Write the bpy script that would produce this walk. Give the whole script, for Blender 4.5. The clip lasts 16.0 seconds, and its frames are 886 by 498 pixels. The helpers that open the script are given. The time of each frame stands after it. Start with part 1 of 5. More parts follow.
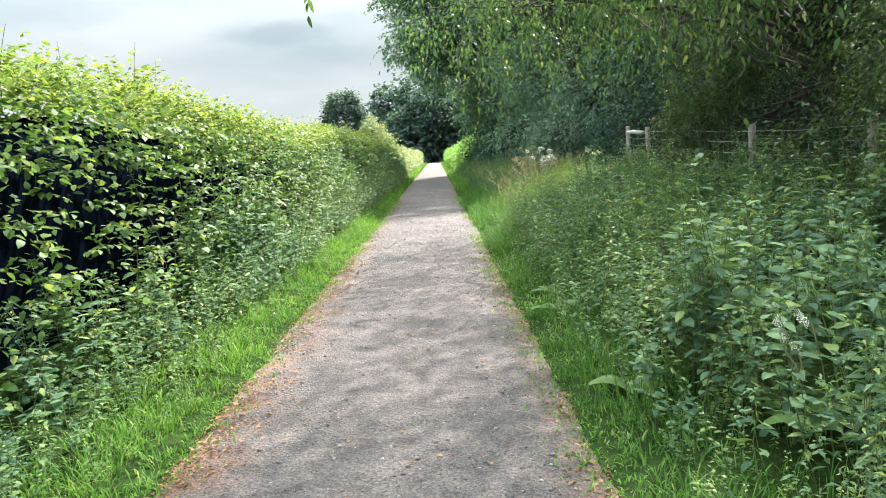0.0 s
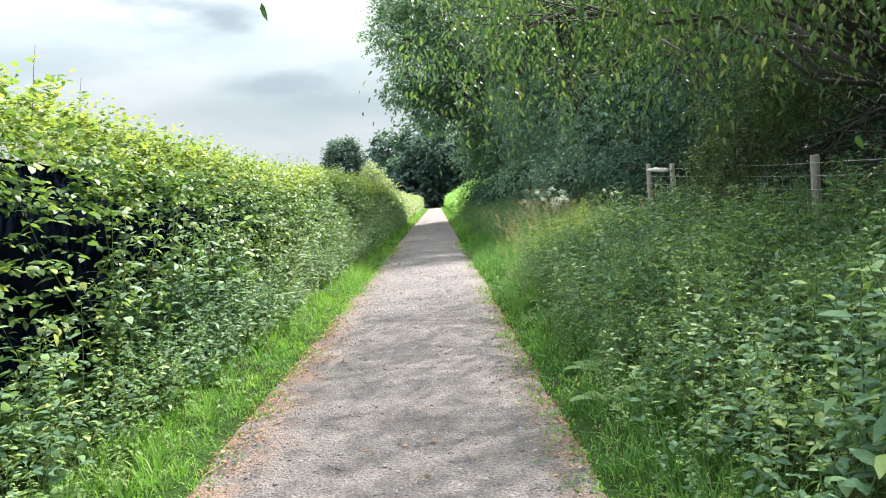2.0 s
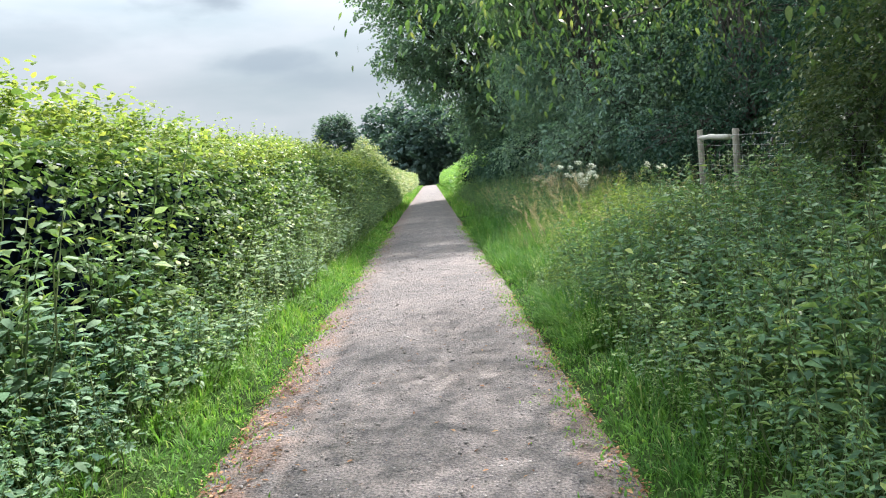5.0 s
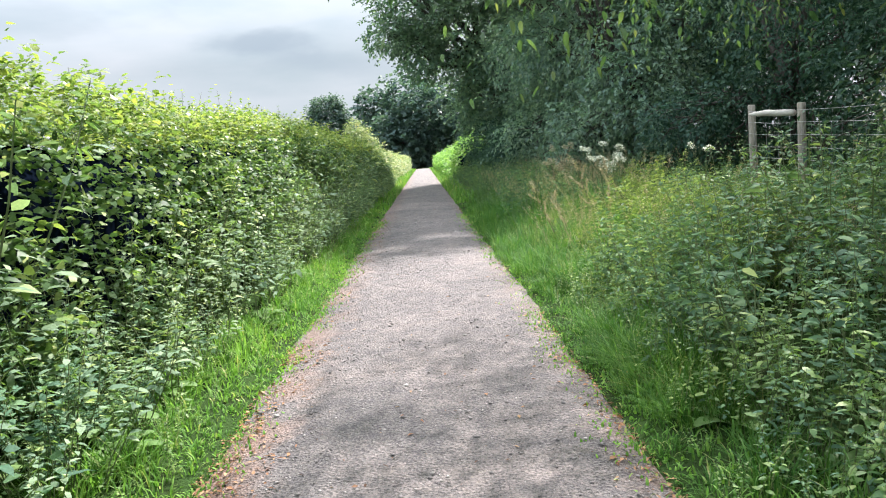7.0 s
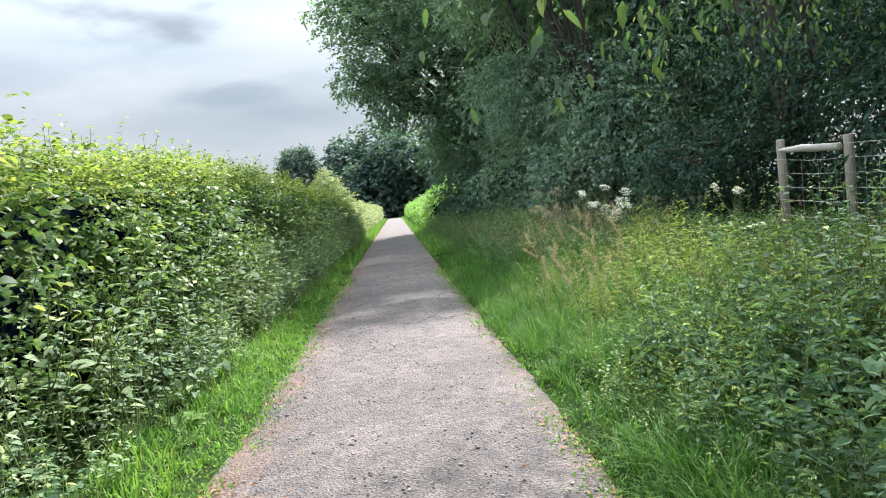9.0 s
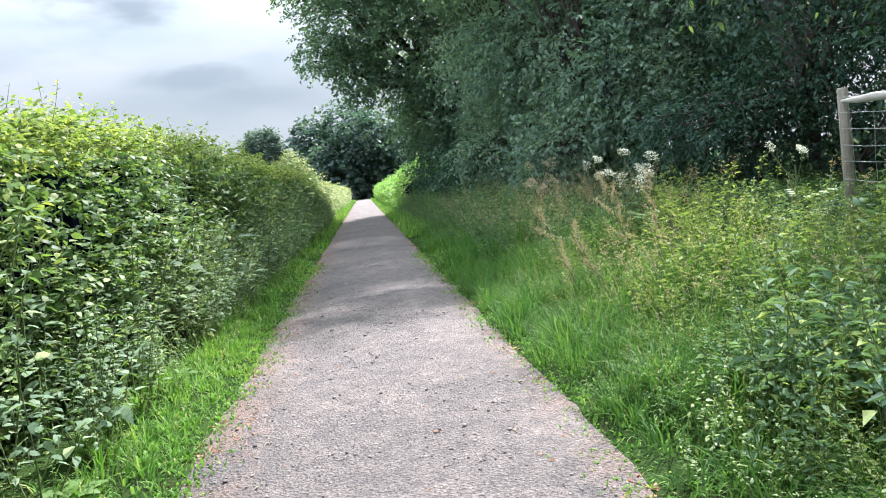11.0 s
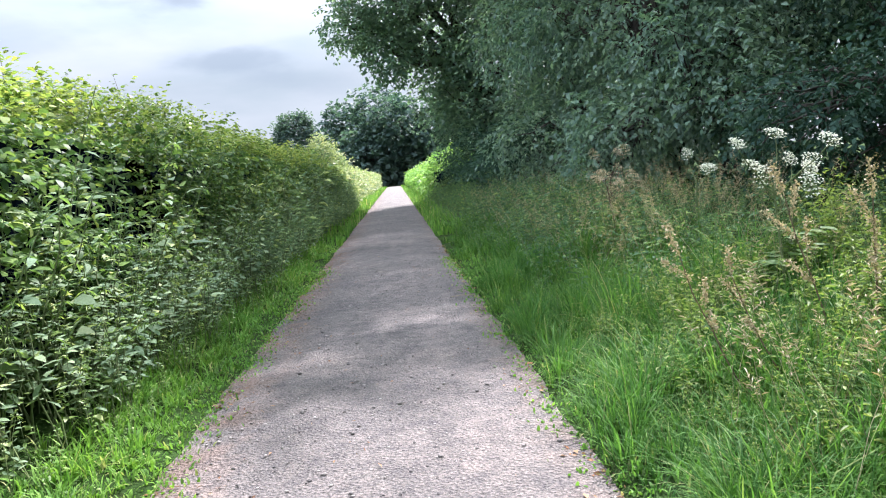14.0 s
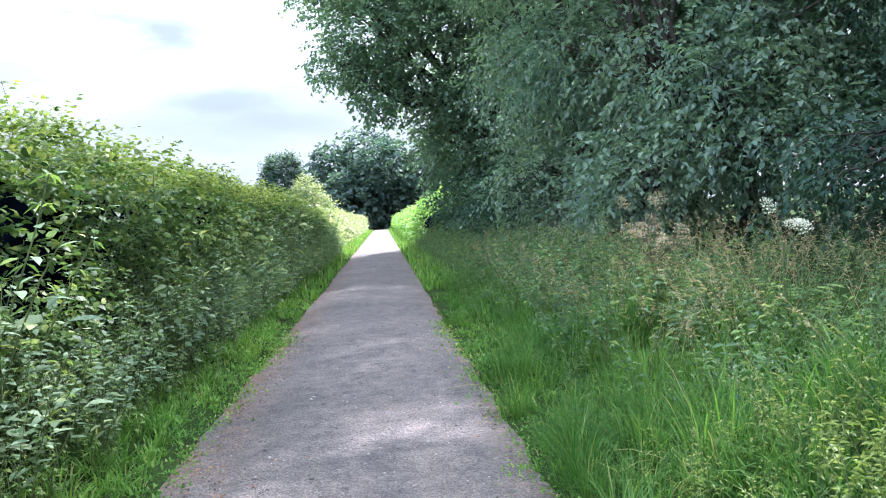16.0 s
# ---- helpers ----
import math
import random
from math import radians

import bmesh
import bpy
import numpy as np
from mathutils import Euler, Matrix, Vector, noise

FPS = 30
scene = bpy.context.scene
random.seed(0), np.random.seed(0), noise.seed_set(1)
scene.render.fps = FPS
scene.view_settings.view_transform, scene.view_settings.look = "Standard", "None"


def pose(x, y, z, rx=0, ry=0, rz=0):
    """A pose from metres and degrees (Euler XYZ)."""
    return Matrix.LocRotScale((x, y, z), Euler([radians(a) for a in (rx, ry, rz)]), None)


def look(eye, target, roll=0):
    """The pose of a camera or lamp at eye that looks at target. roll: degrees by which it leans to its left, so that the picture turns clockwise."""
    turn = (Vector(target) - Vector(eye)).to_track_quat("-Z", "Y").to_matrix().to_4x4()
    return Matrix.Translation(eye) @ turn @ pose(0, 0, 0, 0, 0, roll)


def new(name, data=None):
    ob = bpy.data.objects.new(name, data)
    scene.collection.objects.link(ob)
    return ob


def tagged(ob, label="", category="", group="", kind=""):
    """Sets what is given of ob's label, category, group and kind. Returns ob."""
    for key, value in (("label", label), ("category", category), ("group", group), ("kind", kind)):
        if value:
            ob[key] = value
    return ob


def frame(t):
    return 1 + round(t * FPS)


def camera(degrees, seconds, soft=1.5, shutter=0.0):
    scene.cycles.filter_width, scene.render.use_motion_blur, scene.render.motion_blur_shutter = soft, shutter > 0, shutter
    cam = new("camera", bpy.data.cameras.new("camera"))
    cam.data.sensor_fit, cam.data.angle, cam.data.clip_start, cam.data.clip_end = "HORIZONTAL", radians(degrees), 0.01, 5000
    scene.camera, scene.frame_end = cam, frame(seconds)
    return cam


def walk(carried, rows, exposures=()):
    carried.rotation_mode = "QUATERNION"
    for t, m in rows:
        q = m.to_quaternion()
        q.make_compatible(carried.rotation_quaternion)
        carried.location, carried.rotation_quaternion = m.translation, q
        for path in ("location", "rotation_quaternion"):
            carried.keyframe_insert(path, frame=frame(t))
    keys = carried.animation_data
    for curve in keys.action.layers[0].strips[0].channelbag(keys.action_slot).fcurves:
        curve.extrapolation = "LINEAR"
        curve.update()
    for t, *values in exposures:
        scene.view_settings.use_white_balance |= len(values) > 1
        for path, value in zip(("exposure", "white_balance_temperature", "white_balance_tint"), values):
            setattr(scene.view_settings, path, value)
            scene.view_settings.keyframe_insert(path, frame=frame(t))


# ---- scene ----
PATH = [
    (0, (0.401, -1.096, 1.507), (0.401, 0.887, 1.246), -4.3),
    (0.5, (0.382, -0.72, 1.503), (0.403, 1.256, 1.195), -5.6),
    (1, (0.42, -0.254, 1.506), (0.409, 1.735, 1.305), -5.1),
    (1.5, (0.368, 0.195, 1.458), (0.394, 2.188, 1.29), -4.6),
    (2, (0.395, 0.654, 1.434), (0.402, 2.649, 1.297), -4.8),
    (2.5, (0.354, 1.199, 1.469), (0.195, 3.192, 1.414), -4.7),
    (3, (0.335, 1.645, 1.461), (0.248, 3.642, 1.385), -5.2),
    (3.5, (0.344, 2.124, 1.428), (0.291, 4.118, 1.279), -6.3),
    (4, (0.29, 2.568, 1.423), (0.221, 4.557, 1.221), -5.7),
    (4.5, (0.28, 3.046, 1.468), (0.282, 5.037, 1.272), -5.8),
    (7, (0.15, 5.519, 1.454), (0.183, 7.503, 1.205), -5.1),
    (7.5, (0.189, 5.977, 1.453), (0.262, 7.971, 1.315), -4.2),
    (8, (0.193, 6.391, 1.487), (0.198, 8.389, 1.414), -3.9),
    (8.5, (0.163, 6.814, 1.487), (0.24, 8.811, 1.41), -3.9),
    (9, (0.147, 7.328, 1.452), (0.268, 9.321, 1.329), -5.9),
    (11.5, (0.04, 9.557, 1.362), (0.242, 11.539, 1.177), -6.8),
    (12, (0.037, 10.073, 1.402), (0.161, 12.066, 1.302), -5.8),
    (12.5, (0.03, 10.522, 1.427), (0.224, 12.511, 1.336), -5.0),
    (13, (0.128, 11.034, 1.381), (0.329, 13.022, 1.283), -4.5),
    (13.5, (0.207, 11.495, 1.383), (0.31, 13.488, 1.252), -5.0),
    (14, (0.266, 11.944, 1.386), (0.379, 13.93, 1.178), -5.3),
    (14.5, (0.308, 12.469, 1.374), (0.388, 14.455, 1.154), -6.1),
    (15, (0.278, 12.957, 1.374), (0.373, 14.946, 1.19), -4.8),
    (15.5, (0.298, 13.439, 1.391), (0.52, 15.423, 1.26), -4.1),
    (16, (0.31, 13.92, 1.443), (0.472, 15.911, 1.352), -4.0),
]
cam = camera(62.9, 16.0, soft=1.1)
walk(cam, [(t, look(eye, target, roll)) for t, eye, target, roll in PATH],
     exposures=[(0.0, 1.6, 6300, 15), (1.5, 1.6, 6300, 15), (3.0, 1.37, 6120, 15), (4.5, 1.36, 6120, 17), (7.0, 1.47, 6120, 19), (9.0, 1.36, 6070, 19), (12.0, 1.5, 5900, 21), (14.5, 1.58, 5850, 24), (15.2, 1.7, 5750, 25), (16.0, 1.92, 5600, 26)])

# ---------- light ----------
SUN_AZ, SUN_EL = 30.0, 50.0          # degrees to the right of the path's way, and up

CLOUDS = [((-0.255, 0.935, 0.252), 0.062, 0.021, 0.85), ((-0.29, 0.92, 0.268), 0.06, 0.012, 0.5), ((-0.205, 0.964, 0.166), 0.07, 0.014, 0.75), ((-0.17, 0.97, 0.145), 0.05, 0.014, 0.4), ((-0.09, 0.98, 0.135), 0.06, 0.016, 0.35), ((-0.45, 0.87, 0.2), 0.12, 0.025, 0.3), ((-0.62, 0.72, 0.3), 0.2, 0.05, 0.5), ((0.5, 0.78, 0.36), 0.2, 0.04, 0.5)]

world = bpy.data.worlds.new("sky")
scene.world = world
world.use_nodes = True
wt = world.node_tree
wt.nodes.clear()
w_out = wt.nodes.new("ShaderNodeOutputWorld")
w_bg = wt.nodes.new("ShaderNodeBackground")
w_sky = wt.nodes.new("ShaderNodeTexSky")
w_sky.sky_type = "NISHITA"
w_sky.sun_disc = False
w_sky.sun_elevation = radians(SUN_EL)
w_sky.sun_rotation = radians(SUN_AZ)
w_sky.dust_density = 2.0
w_bg.inputs["Strength"].default_value = 0.055
w_co = wt.nodes.new("ShaderNodeTexCoord")
w_map = wt.nodes.new("ShaderNodeMapping")
w_map.inputs["Scale"].default_value = (1.6, 1.6, 6.5)
w_map.inputs["Location"].default_value = (0.35, 0.2, 0.9)
w_noise = wt.nodes.new("ShaderNodeTexNoise")
w_noise.inputs["Scale"].default_value = 1.5
w_noise.inputs["Detail"].default_value = 5.0
w_noise.inputs["Roughness"].default_value = 0.5
w_ramp = wt.nodes.new("ShaderNodeValToRGB")
w_ramp.color_ramp.elements[0].position = 0.3
w_ramp.color_ramp.elements[0].color = (4.3, 5.1, 5.05, 1)
w_ramp.color_ramp.elements[1].position = 0.51
w_ramp.color_ramp.elements[1].color = (5.85, 6.3, 6.15, 1)
w_mix = wt.nodes.new("ShaderNodeMix")
w_mix.data_type = "RGBA"
w_mix.inputs["Factor"].default_value = 0.93
wt.links.new(w_co.outputs["Generated"], w_map.inputs["Vector"])
wt.links.new(w_map.outputs["Vector"], w_noise.inputs["Vector"])
wt.links.new(w_noise.outputs["Fac"], w_ramp.inputs["Fac"])
wt.links.new(w_sky.outputs["Color"], w_mix.inputs["A"])
# a veil of cloud is brighter overhead than towards the horizon
w_sep = wt.nodes.new("ShaderNodeSeparateXYZ")
wt.links.new(w_co.outputs["Generated"], w_sep.inputs["Vector"])
w_up = wt.nodes.new("ShaderNodeMapRange")
w_up.inputs["From Min"].default_value, w_up.inputs["From Max"].default_value = 0.14, 1.0
w_up.inputs["To Min"].default_value, w_up.inputs["To Max"].default_value = 0.87, 4.3
wt.links.new(w_sep.outputs["Z"], w_up.inputs["Value"])
w_veil = wt.nodes.new("ShaderNodeVectorMath")
w_veil.operation = "SCALE"
wt.links.new(w_ramp.outputs["Color"], w_veil.inputs[0])
wt.links.new(w_up.outputs["Result"], w_veil.inputs["Scale"])
# small grey-blue clouds that drift before the veil: way to the middle, half width, half height
w_shade = w_veil.outputs["Vector"]
w_fray = wt.nodes.new("ShaderNodeTexNoise")
w_fray.inputs["Scale"].default_value = 11.0
w_fray.inputs["Detail"].default_value = 4.0
w_drawn = wt.nodes.new("ShaderNodeMapping")
w_drawn.inputs["Rotation"].default_value = (0, radians(-14), 0)
w_drawn.inputs["Scale"].default_value = (1.0, 1.0, 2.6)
wt.links.new(w_co.outputs["Generated"], w_drawn.inputs["Vector"])
wt.links.new(w_drawn.outputs["Vector"], w_fray.inputs["Vector"])
for (cx, cy, cz), half_w, half_h, depth in CLOUDS:
    w_off = wt.nodes.new("ShaderNodeVectorMath")
    w_off.operation = "SUBTRACT"
    w_off.inputs[1].default_value = (cx, cy, cz)
    wt.links.new(w_co.outputs["Generated"], w_off.inputs[0])
    w_size = wt.nodes.new("ShaderNodeVectorMath")
    w_size.operation = "MULTIPLY"
    w_size.inputs[1].default_value = (1 / half_w, 0.8, 1 / half_h)
    wt.links.new(w_off.outputs["Vector"], w_size.inputs[0])
    w_len = wt.nodes.new("ShaderNodeVectorMath")
    w_len.operation = "LENGTH"
    wt.links.new(w_size.outputs["Vector"], w_len.inputs[0])
    w_edge = wt.nodes.new("ShaderNodeMath")
    w_edge.operation = "MULTIPLY_ADD"
    w_edge.inputs[1].default_value = 3.2
    wt.links.new(w_fray.outputs["Fac"], w_edge.inputs[0])
    wt.links.new(w_len.outputs["Value"], w_edge.inputs[2])
    w_soft = wt.nodes.new("ShaderNodeMapRange")
    w_soft.interpolation_type = "SMOOTHSTEP"
    w_soft.inputs["From Min"].default_value, w_soft.inputs["From Max"].default_value = 1.5, 3.1
    w_soft.inputs["To Min"].default_value, w_soft.inputs["To Max"].default_value = depth, 0.0
    wt.links.new(w_edge.outputs[0], w_soft.inputs["Value"])
    w_dim = wt.nodes.new("ShaderNodeMix")
    w_dim.data_type = "RGBA"
    w_dim.inputs["B"].default_value = (3.15, 3.8, 4.0, 1)
    wt.links.new(w_soft.outputs["Result"], w_dim.inputs["Factor"])
    wt.links.new(w_shade, w_dim.inputs["A"])
    w_shade = w_dim.outputs["Result"]
wt.links.new(w_shade, w_mix.inputs["B"])
wt.links.new(w_mix.outputs["Result"], w_bg.inputs["Color"])
wt.links.new(w_bg.outputs["Background"], w_out.inputs["Surface"])

sun_data = bpy.data.lights.new("sun", "SUN")
sun_data.energy = 5.0
sun_data.angle = radians(1.2)
sun_data.color = (1.0, 0.94, 0.84)
sun = new("sun", sun_data)
_az, _el = radians(SUN_AZ), radians(SUN_EL)
SUN_WAY = Vector((math.sin(_az) * math.cos(_el), math.cos(_az) * math.cos(_el), math.sin(_el)))
sun.matrix_world = look(SUN_WAY * 300, (0, 0, 0))


# ---------- materials ----------
def node_material(name):
    m = bpy.data.materials.new(name)
    m.use_nodes = True
    t = m.node_tree
    bsdf = t.nodes["Principled BSDF"]
    return m, t, bsdf, t.nodes["Material Output"]


def ramp(t, stops, fac):
    r = t.nodes.new("ShaderNodeValToRGB")
    els = r.color_ramp.elements
    while len(els) < len(stops):
        els.new(0.5)
    for e, (p, c) in zip(els, stops):
        e.position, e.color = p, (*c, 1)
    t.links.new(fac, r.inputs["Fac"])
    return r.outputs["Color"]


def noise_tex(t, scale, detail=4.0, rough=0.55, vector=None):
    n = t.nodes.new("ShaderNodeTexNoise")
    n.inputs["Scale"].default_value = scale
    n.inputs["Detail"].default_value = detail
    n.inputs["Roughness"].default_value = rough
    if vector is None:
        c = t.nodes.new("ShaderNodeTexCoord")
        vector = c.outputs["Object"]
    t.links.new(vector, n.inputs["Vector"])
    return n.outputs["Fac"]


def mix_colour(t, a, b, fac, blend="MIX"):
    m = t.nodes.new("ShaderNodeMix")
    m.data_type, m.blend_type = "RGBA", blend
    for key, v in (("A", a), ("B", b), ("Factor", fac)):
        if isinstance(v, (int, float)):
            m.inputs[key].default_value = v
        elif isinstance(v, tuple):
            m.inputs[key].default_value = (*v, 1)
        else:
            t.links.new(v, m.inputs[key])
    return m.outputs["Result"]


def bump(t, bsdf, height, strength, distance):
    b = t.nodes.new("ShaderNodeBump")
    b.inputs["Strength"].default_value = strength
    b.inputs["Distance"].default_value = distance
    t.links.new(height, b.inputs["Height"])
    t.links.new(b.outputs["Normal"], bsdf.inputs["Normal"])


def leaf_material(name, stops, rough=0.42, through_share=0.38, patch=0.6, gloss=0.3):
    """Leaf: a colour for each leaf, patches of tint across the plant, and light shining through."""
    m, t, bsdf, out = node_material(name)
    g = t.nodes.new("ShaderNodeNewGeometry")
    base = ramp(t, stops, g.outputs["Random Per Island"])
    wide = noise_tex(t, patch, 3.0)
    tint = ramp(t, [(0.3, (0.72, 0.82, 0.8)), (0.7, (1.15, 1.08, 0.9))], wide)
    base = mix_colour(t, base, tint, 1.0, "MULTIPLY")
    vein = noise_tex(t, 90.0, 2.0)
    base = mix_colour(t, base, ramp(t, [(0.35, (0.82, 0.85, 0.82)), (0.65, (1.08, 1.06, 1.05))], vein), 1.0, "MULTIPLY")
    t.links.new(base, bsdf.inputs["Base Color"])
    bsdf.inputs["Roughness"].default_value = rough
    bsdf.inputs["Specular IOR Level"].default_value = gloss
    tr = t.nodes.new("ShaderNodeBsdfTranslucent")
    glow = mix_colour(t, base, (1.22, 1.3, 0.7), 1.0, "MULTIPLY")
    t.links.new(glow, tr.inputs["Color"])
    mx = t.nodes.new("ShaderNodeMixShader")
    mx.inputs["Fac"].default_value = through_share
    t.links.new(bsdf.outputs["BSDF"], mx.inputs[1])
    t.links.new(tr.outputs["BSDF"], mx.inputs[2])
    t.links.new(mx.outputs["Shader"], out.inputs["Surface"])
    return m


def plain_material(name, dark, light, scale, rough=0.8, rel=0.3, dist=0.01, stretch=None):
    m, t, bsdf, out = node_material(name)
    vec = None
    if stretch:
        c = t.nodes.new("ShaderNodeTexCoord")
        mp = t.nodes.new("ShaderNodeMapping")
        mp.inputs["Scale"].default_value = stretch
        t.links.new(c.outputs["Object"], mp.inputs["Vector"])
        vec = mp.outputs["Vector"]
    n = noise_tex(t, scale, 6.0, 0.65, vec)
    w = noise_tex(t, scale * 0.12, 2.0, 0.5, vec)
    col = ramp(t, [(0.3, dark), (0.7, light)], n)
    col = mix_colour(t, col, ramp(t, [(0.35, (0.75, 0.75, 0.75)), (0.65, (1.1, 1.1, 1.1))], w), 1.0, "MULTIPLY")
    t.links.new(col, bsdf.inputs["Base Color"])
    bsdf.inputs["Roughness"].default_value = rough
    bump(t, bsdf, n, rel, dist)
    return m


HEDGE_LEAF = leaf_material("hedge_leaf", [(0.0, (0.055, 0.108, 0.050)), (0.45, (0.096, 0.175, 0.068)), (0.85, (0.165, 0.26, 0.088)), (1.0, (0.332, 0.390, 0.131))], rough=0.5, gloss=0.22)
# Yellower than the face leaves: sun along the hedge top is put into the colour.
SUNLIT_TOP_LEAF = leaf_material("sunlit_hedge_top", [(0.0, (0.115, 0.190, 0.064)), (0.5, (0.210, 0.290, 0.088)), (1.0, (0.37, 0.41, 0.135))], rough=0.4, through_share=0.45)
# Pale yellow-green, with the sunlight on the far stretch put into the colour.
PALE_SUNLIT_LEAF = leaf_material("pale_sunlit_leaf", [(0.0, (0.161, 0.246, 0.120)), (0.6, (0.307, 0.360, 0.212)), (1.0, (0.453, 0.442, 0.301))], rough=0.5)
NETTLE_LEAF = leaf_material("nettle_leaf", [(0.0, (0.078, 0.150, 0.110)), (0.55, (0.130, 0.232, 0.148)), (0.9, (0.205, 0.320, 0.175)), (1.0, (0.36, 0.44, 0.18))], rough=0.65, through_share=0.33, gloss=0.12)
HERB_LEAF = leaf_material("herb_leaf", [(0.0, (0.110, 0.200, 0.074)), (0.6, (0.182, 0.300, 0.108)), (1.0, (0.300, 0.405, 0.142))], rough=0.5)
GRASS_BLADE = leaf_material("grass_blade", [(0.0, (0.095, 0.214, 0.051)), (0.5, (0.158, 0.326, 0.063)), (0.92, (0.238, 0.409, 0.104)), (1.0, (0.474, 0.458, 0.248))], rough=0.58, through_share=0.4, gloss=0.15)
SEED_GRASS = leaf_material("seed_grass", [(0.0, (0.33, 0.26, 0.19)), (0.5, (0.46, 0.37, 0.28)), (1.0, (0.58, 0.5, 0.39))], rough=0.7, through_share=0.2)
CHERRY_LEAF = leaf_material("drooping_leaf", [(0.000, (0.042, 0.088, 0.044)), (0.550, (0.082, 0.150, 0.068)), (0.920, (0.145, 0.210, 0.090)), (1.000, (0.27, 0.29, 0.12))], rough=0.4, through_share=0.45)
# Dim blue-green: shade under the wood's canopy is put into the leaf colour.
SHADE_TONED_LEAF = leaf_material("shade_toned_leaf", [(0.000, (0.040, 0.085, 0.076)), (0.600, (0.062, 0.120, 0.102)), (1.000, (0.100, 0.170, 0.132))], rough=0.65, through_share=0.3, gloss=0.1, patch=0.35)
# Raised, greyed green: the sun's veiling glare over the tall trees is painted in.
VEILED_LEAF = leaf_material("veiled_tree_leaf", [(0.000, (0.140, 0.225, 0.220)), (0.600, (0.200, 0.305, 0.275)), (1.000, (0.290, 0.410, 0.330))], rough=0.5, patch=0.25, gloss=0.4, through_share=0.45)
# Bluish far foliage: distance haze is mixed into the leaf colour.
HAZED_FAR_LEAF = leaf_material("hazed_far_leaf", [(0.0, (0.062, 0.108, 0.122)), (0.6, (0.086, 0.140, 0.148)), (1.0, (0.115, 0.175, 0.168))], rough=0.6, patch=0.1)
# The bright counterpart for far bushes and hedge, with sunlight put into its green.
SUN_TINTED_LEAF = leaf_material("sun_tinted_leaf", [(0.0, (0.119, 0.257, 0.079)), (0.6, (0.203, 0.377, 0.109)), (1.0, (0.322, 0.498, 0.159))], rough=0.45, through_share=0.45)
LITTER = leaf_material("leaf_litter", [(0.0, (0.10, 0.05, 0.032)), (0.5, (0.27, 0.13, 0.075)), (1.0, (0.43, 0.27, 0.17))], rough=0.8, through_share=0.1, patch=2.0)
BUSH_LEAF = leaf_material("fence_bush_leaf", [(0.0, (0.06, 0.1, 0.05)), (0.6, (0.1, 0.15, 0.075)), (1.0, (0.16, 0.21, 0.11))], rough=0.5)
WEED_LEAF = leaf_material("tall_weed_leaf", [(0.000, (0.125, 0.195, 0.135)), (0.600, (0.210, 0.305, 0.210)), (0.920, (0.315, 0.410, 0.280)), (1.000, (0.46, 0.53, 0.26))], rough=0.6, gloss=0.15, through_share=0.32)
# Herb green turned yellower, to carry the sunlight on one patch of the bank.
SUN_TINTED_HERB = leaf_material("sun_tinted_herb", [(0.0, (0.13, 0.2, 0.06)), (0.6, (0.2, 0.28, 0.085)), (1.0, (0.3, 0.36, 0.13))], rough=0.55, through_share=0.42)
UMBEL_WHITE = leaf_material("umbel_white", [(0.0, (0.72, 0.74, 0.68)), (1.0, (0.88, 0.88, 0.85))], rough=0.7, through_share=0.06)
# Deeper green than the verge, darkened further to stand for shade on the bank.
DIMMED_BANK_BLADE = leaf_material("dimmed_bank_blade", [(0.0, (0.045, 0.125, 0.035)), (0.5, (0.080, 0.190, 0.045)), (0.95, (0.135, 0.270, 0.065)), (1.0, (0.34, 0.34, 0.18))], rough=0.6, through_share=0.42, gloss=0.12)
STEM_GREEN = plain_material("green_stem", (0.08, 0.13, 0.04), (0.16, 0.2, 0.08), 30, 0.6)
STEM_BROWN = plain_material("dry_stem", (0.1, 0.07, 0.045), (0.2, 0.15, 0.1), 30, 0.8)
BARK = plain_material("bark", (0.035, 0.031, 0.027), (0.09, 0.08, 0.068), 9, 0.9, 0.8, 0.03, (1, 1, 0.3))
DARK_STALK = plain_material("withered_stalk", (0.03, 0.025, 0.02), (0.09, 0.075, 0.055), 30, 0.85)
# Near-black without sheen: the shade in the hedge's hollows is put into this colour.
HOLLOW_SHADE = plain_material("hollow_shade_black", (0.003, 0.005, 0.011), (0.004, 0.007, 0.013), 5, 0.95, 0.15, 0.01)
for node in HOLLOW_SHADE.node_tree.nodes:
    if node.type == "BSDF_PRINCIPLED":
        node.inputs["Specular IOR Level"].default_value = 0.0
POST_WOOD = plain_material("weathered_wood", (0.2, 0.18, 0.15), (0.42, 0.39, 0.34), 14, 0.85, 0.5, 0.006, (6, 6, 0.6))
RAIL_WOOD = plain_material("peeled_rail_wood", (0.42, 0.4, 0.36), (0.66, 0.64, 0.6), 10, 0.75, 0.4, 0.005, (5, 0.6, 5))
WIRE = plain_material("galvanised_wire", (0.35, 0.36, 0.37), (0.5, 0.5, 0.5), 40, 0.45)


def ground_material():
    m, t, bsdf, out = node_material("verge_soil")
    a = noise_tex(t, 2.2, 6.0, 0.6)
    b = noise_tex(t, 40.0, 4.0, 0.6)
    col = ramp(t, [(0.3, (0.03, 0.04, 0.014)), (0.5, (0.03, 0.06, 0.016)), (0.75, (0.05, 0.09, 0.022))], a)
    col = mix_colour(t, col, ramp(t, [(0.3, (0.6, 0.6, 0.6)), (0.7, (1.2, 1.2, 1.2))], b), 1.0, "MULTIPLY")
    t.links.new(col, bsdf.inputs["Base Color"])
    bsdf.inputs["Roughness"].default_value = 1.0
    bsdf.inputs["Specular IOR Level"].default_value = 0.05
    bump(t, bsdf, b, 0.9, 0.03)
    return m


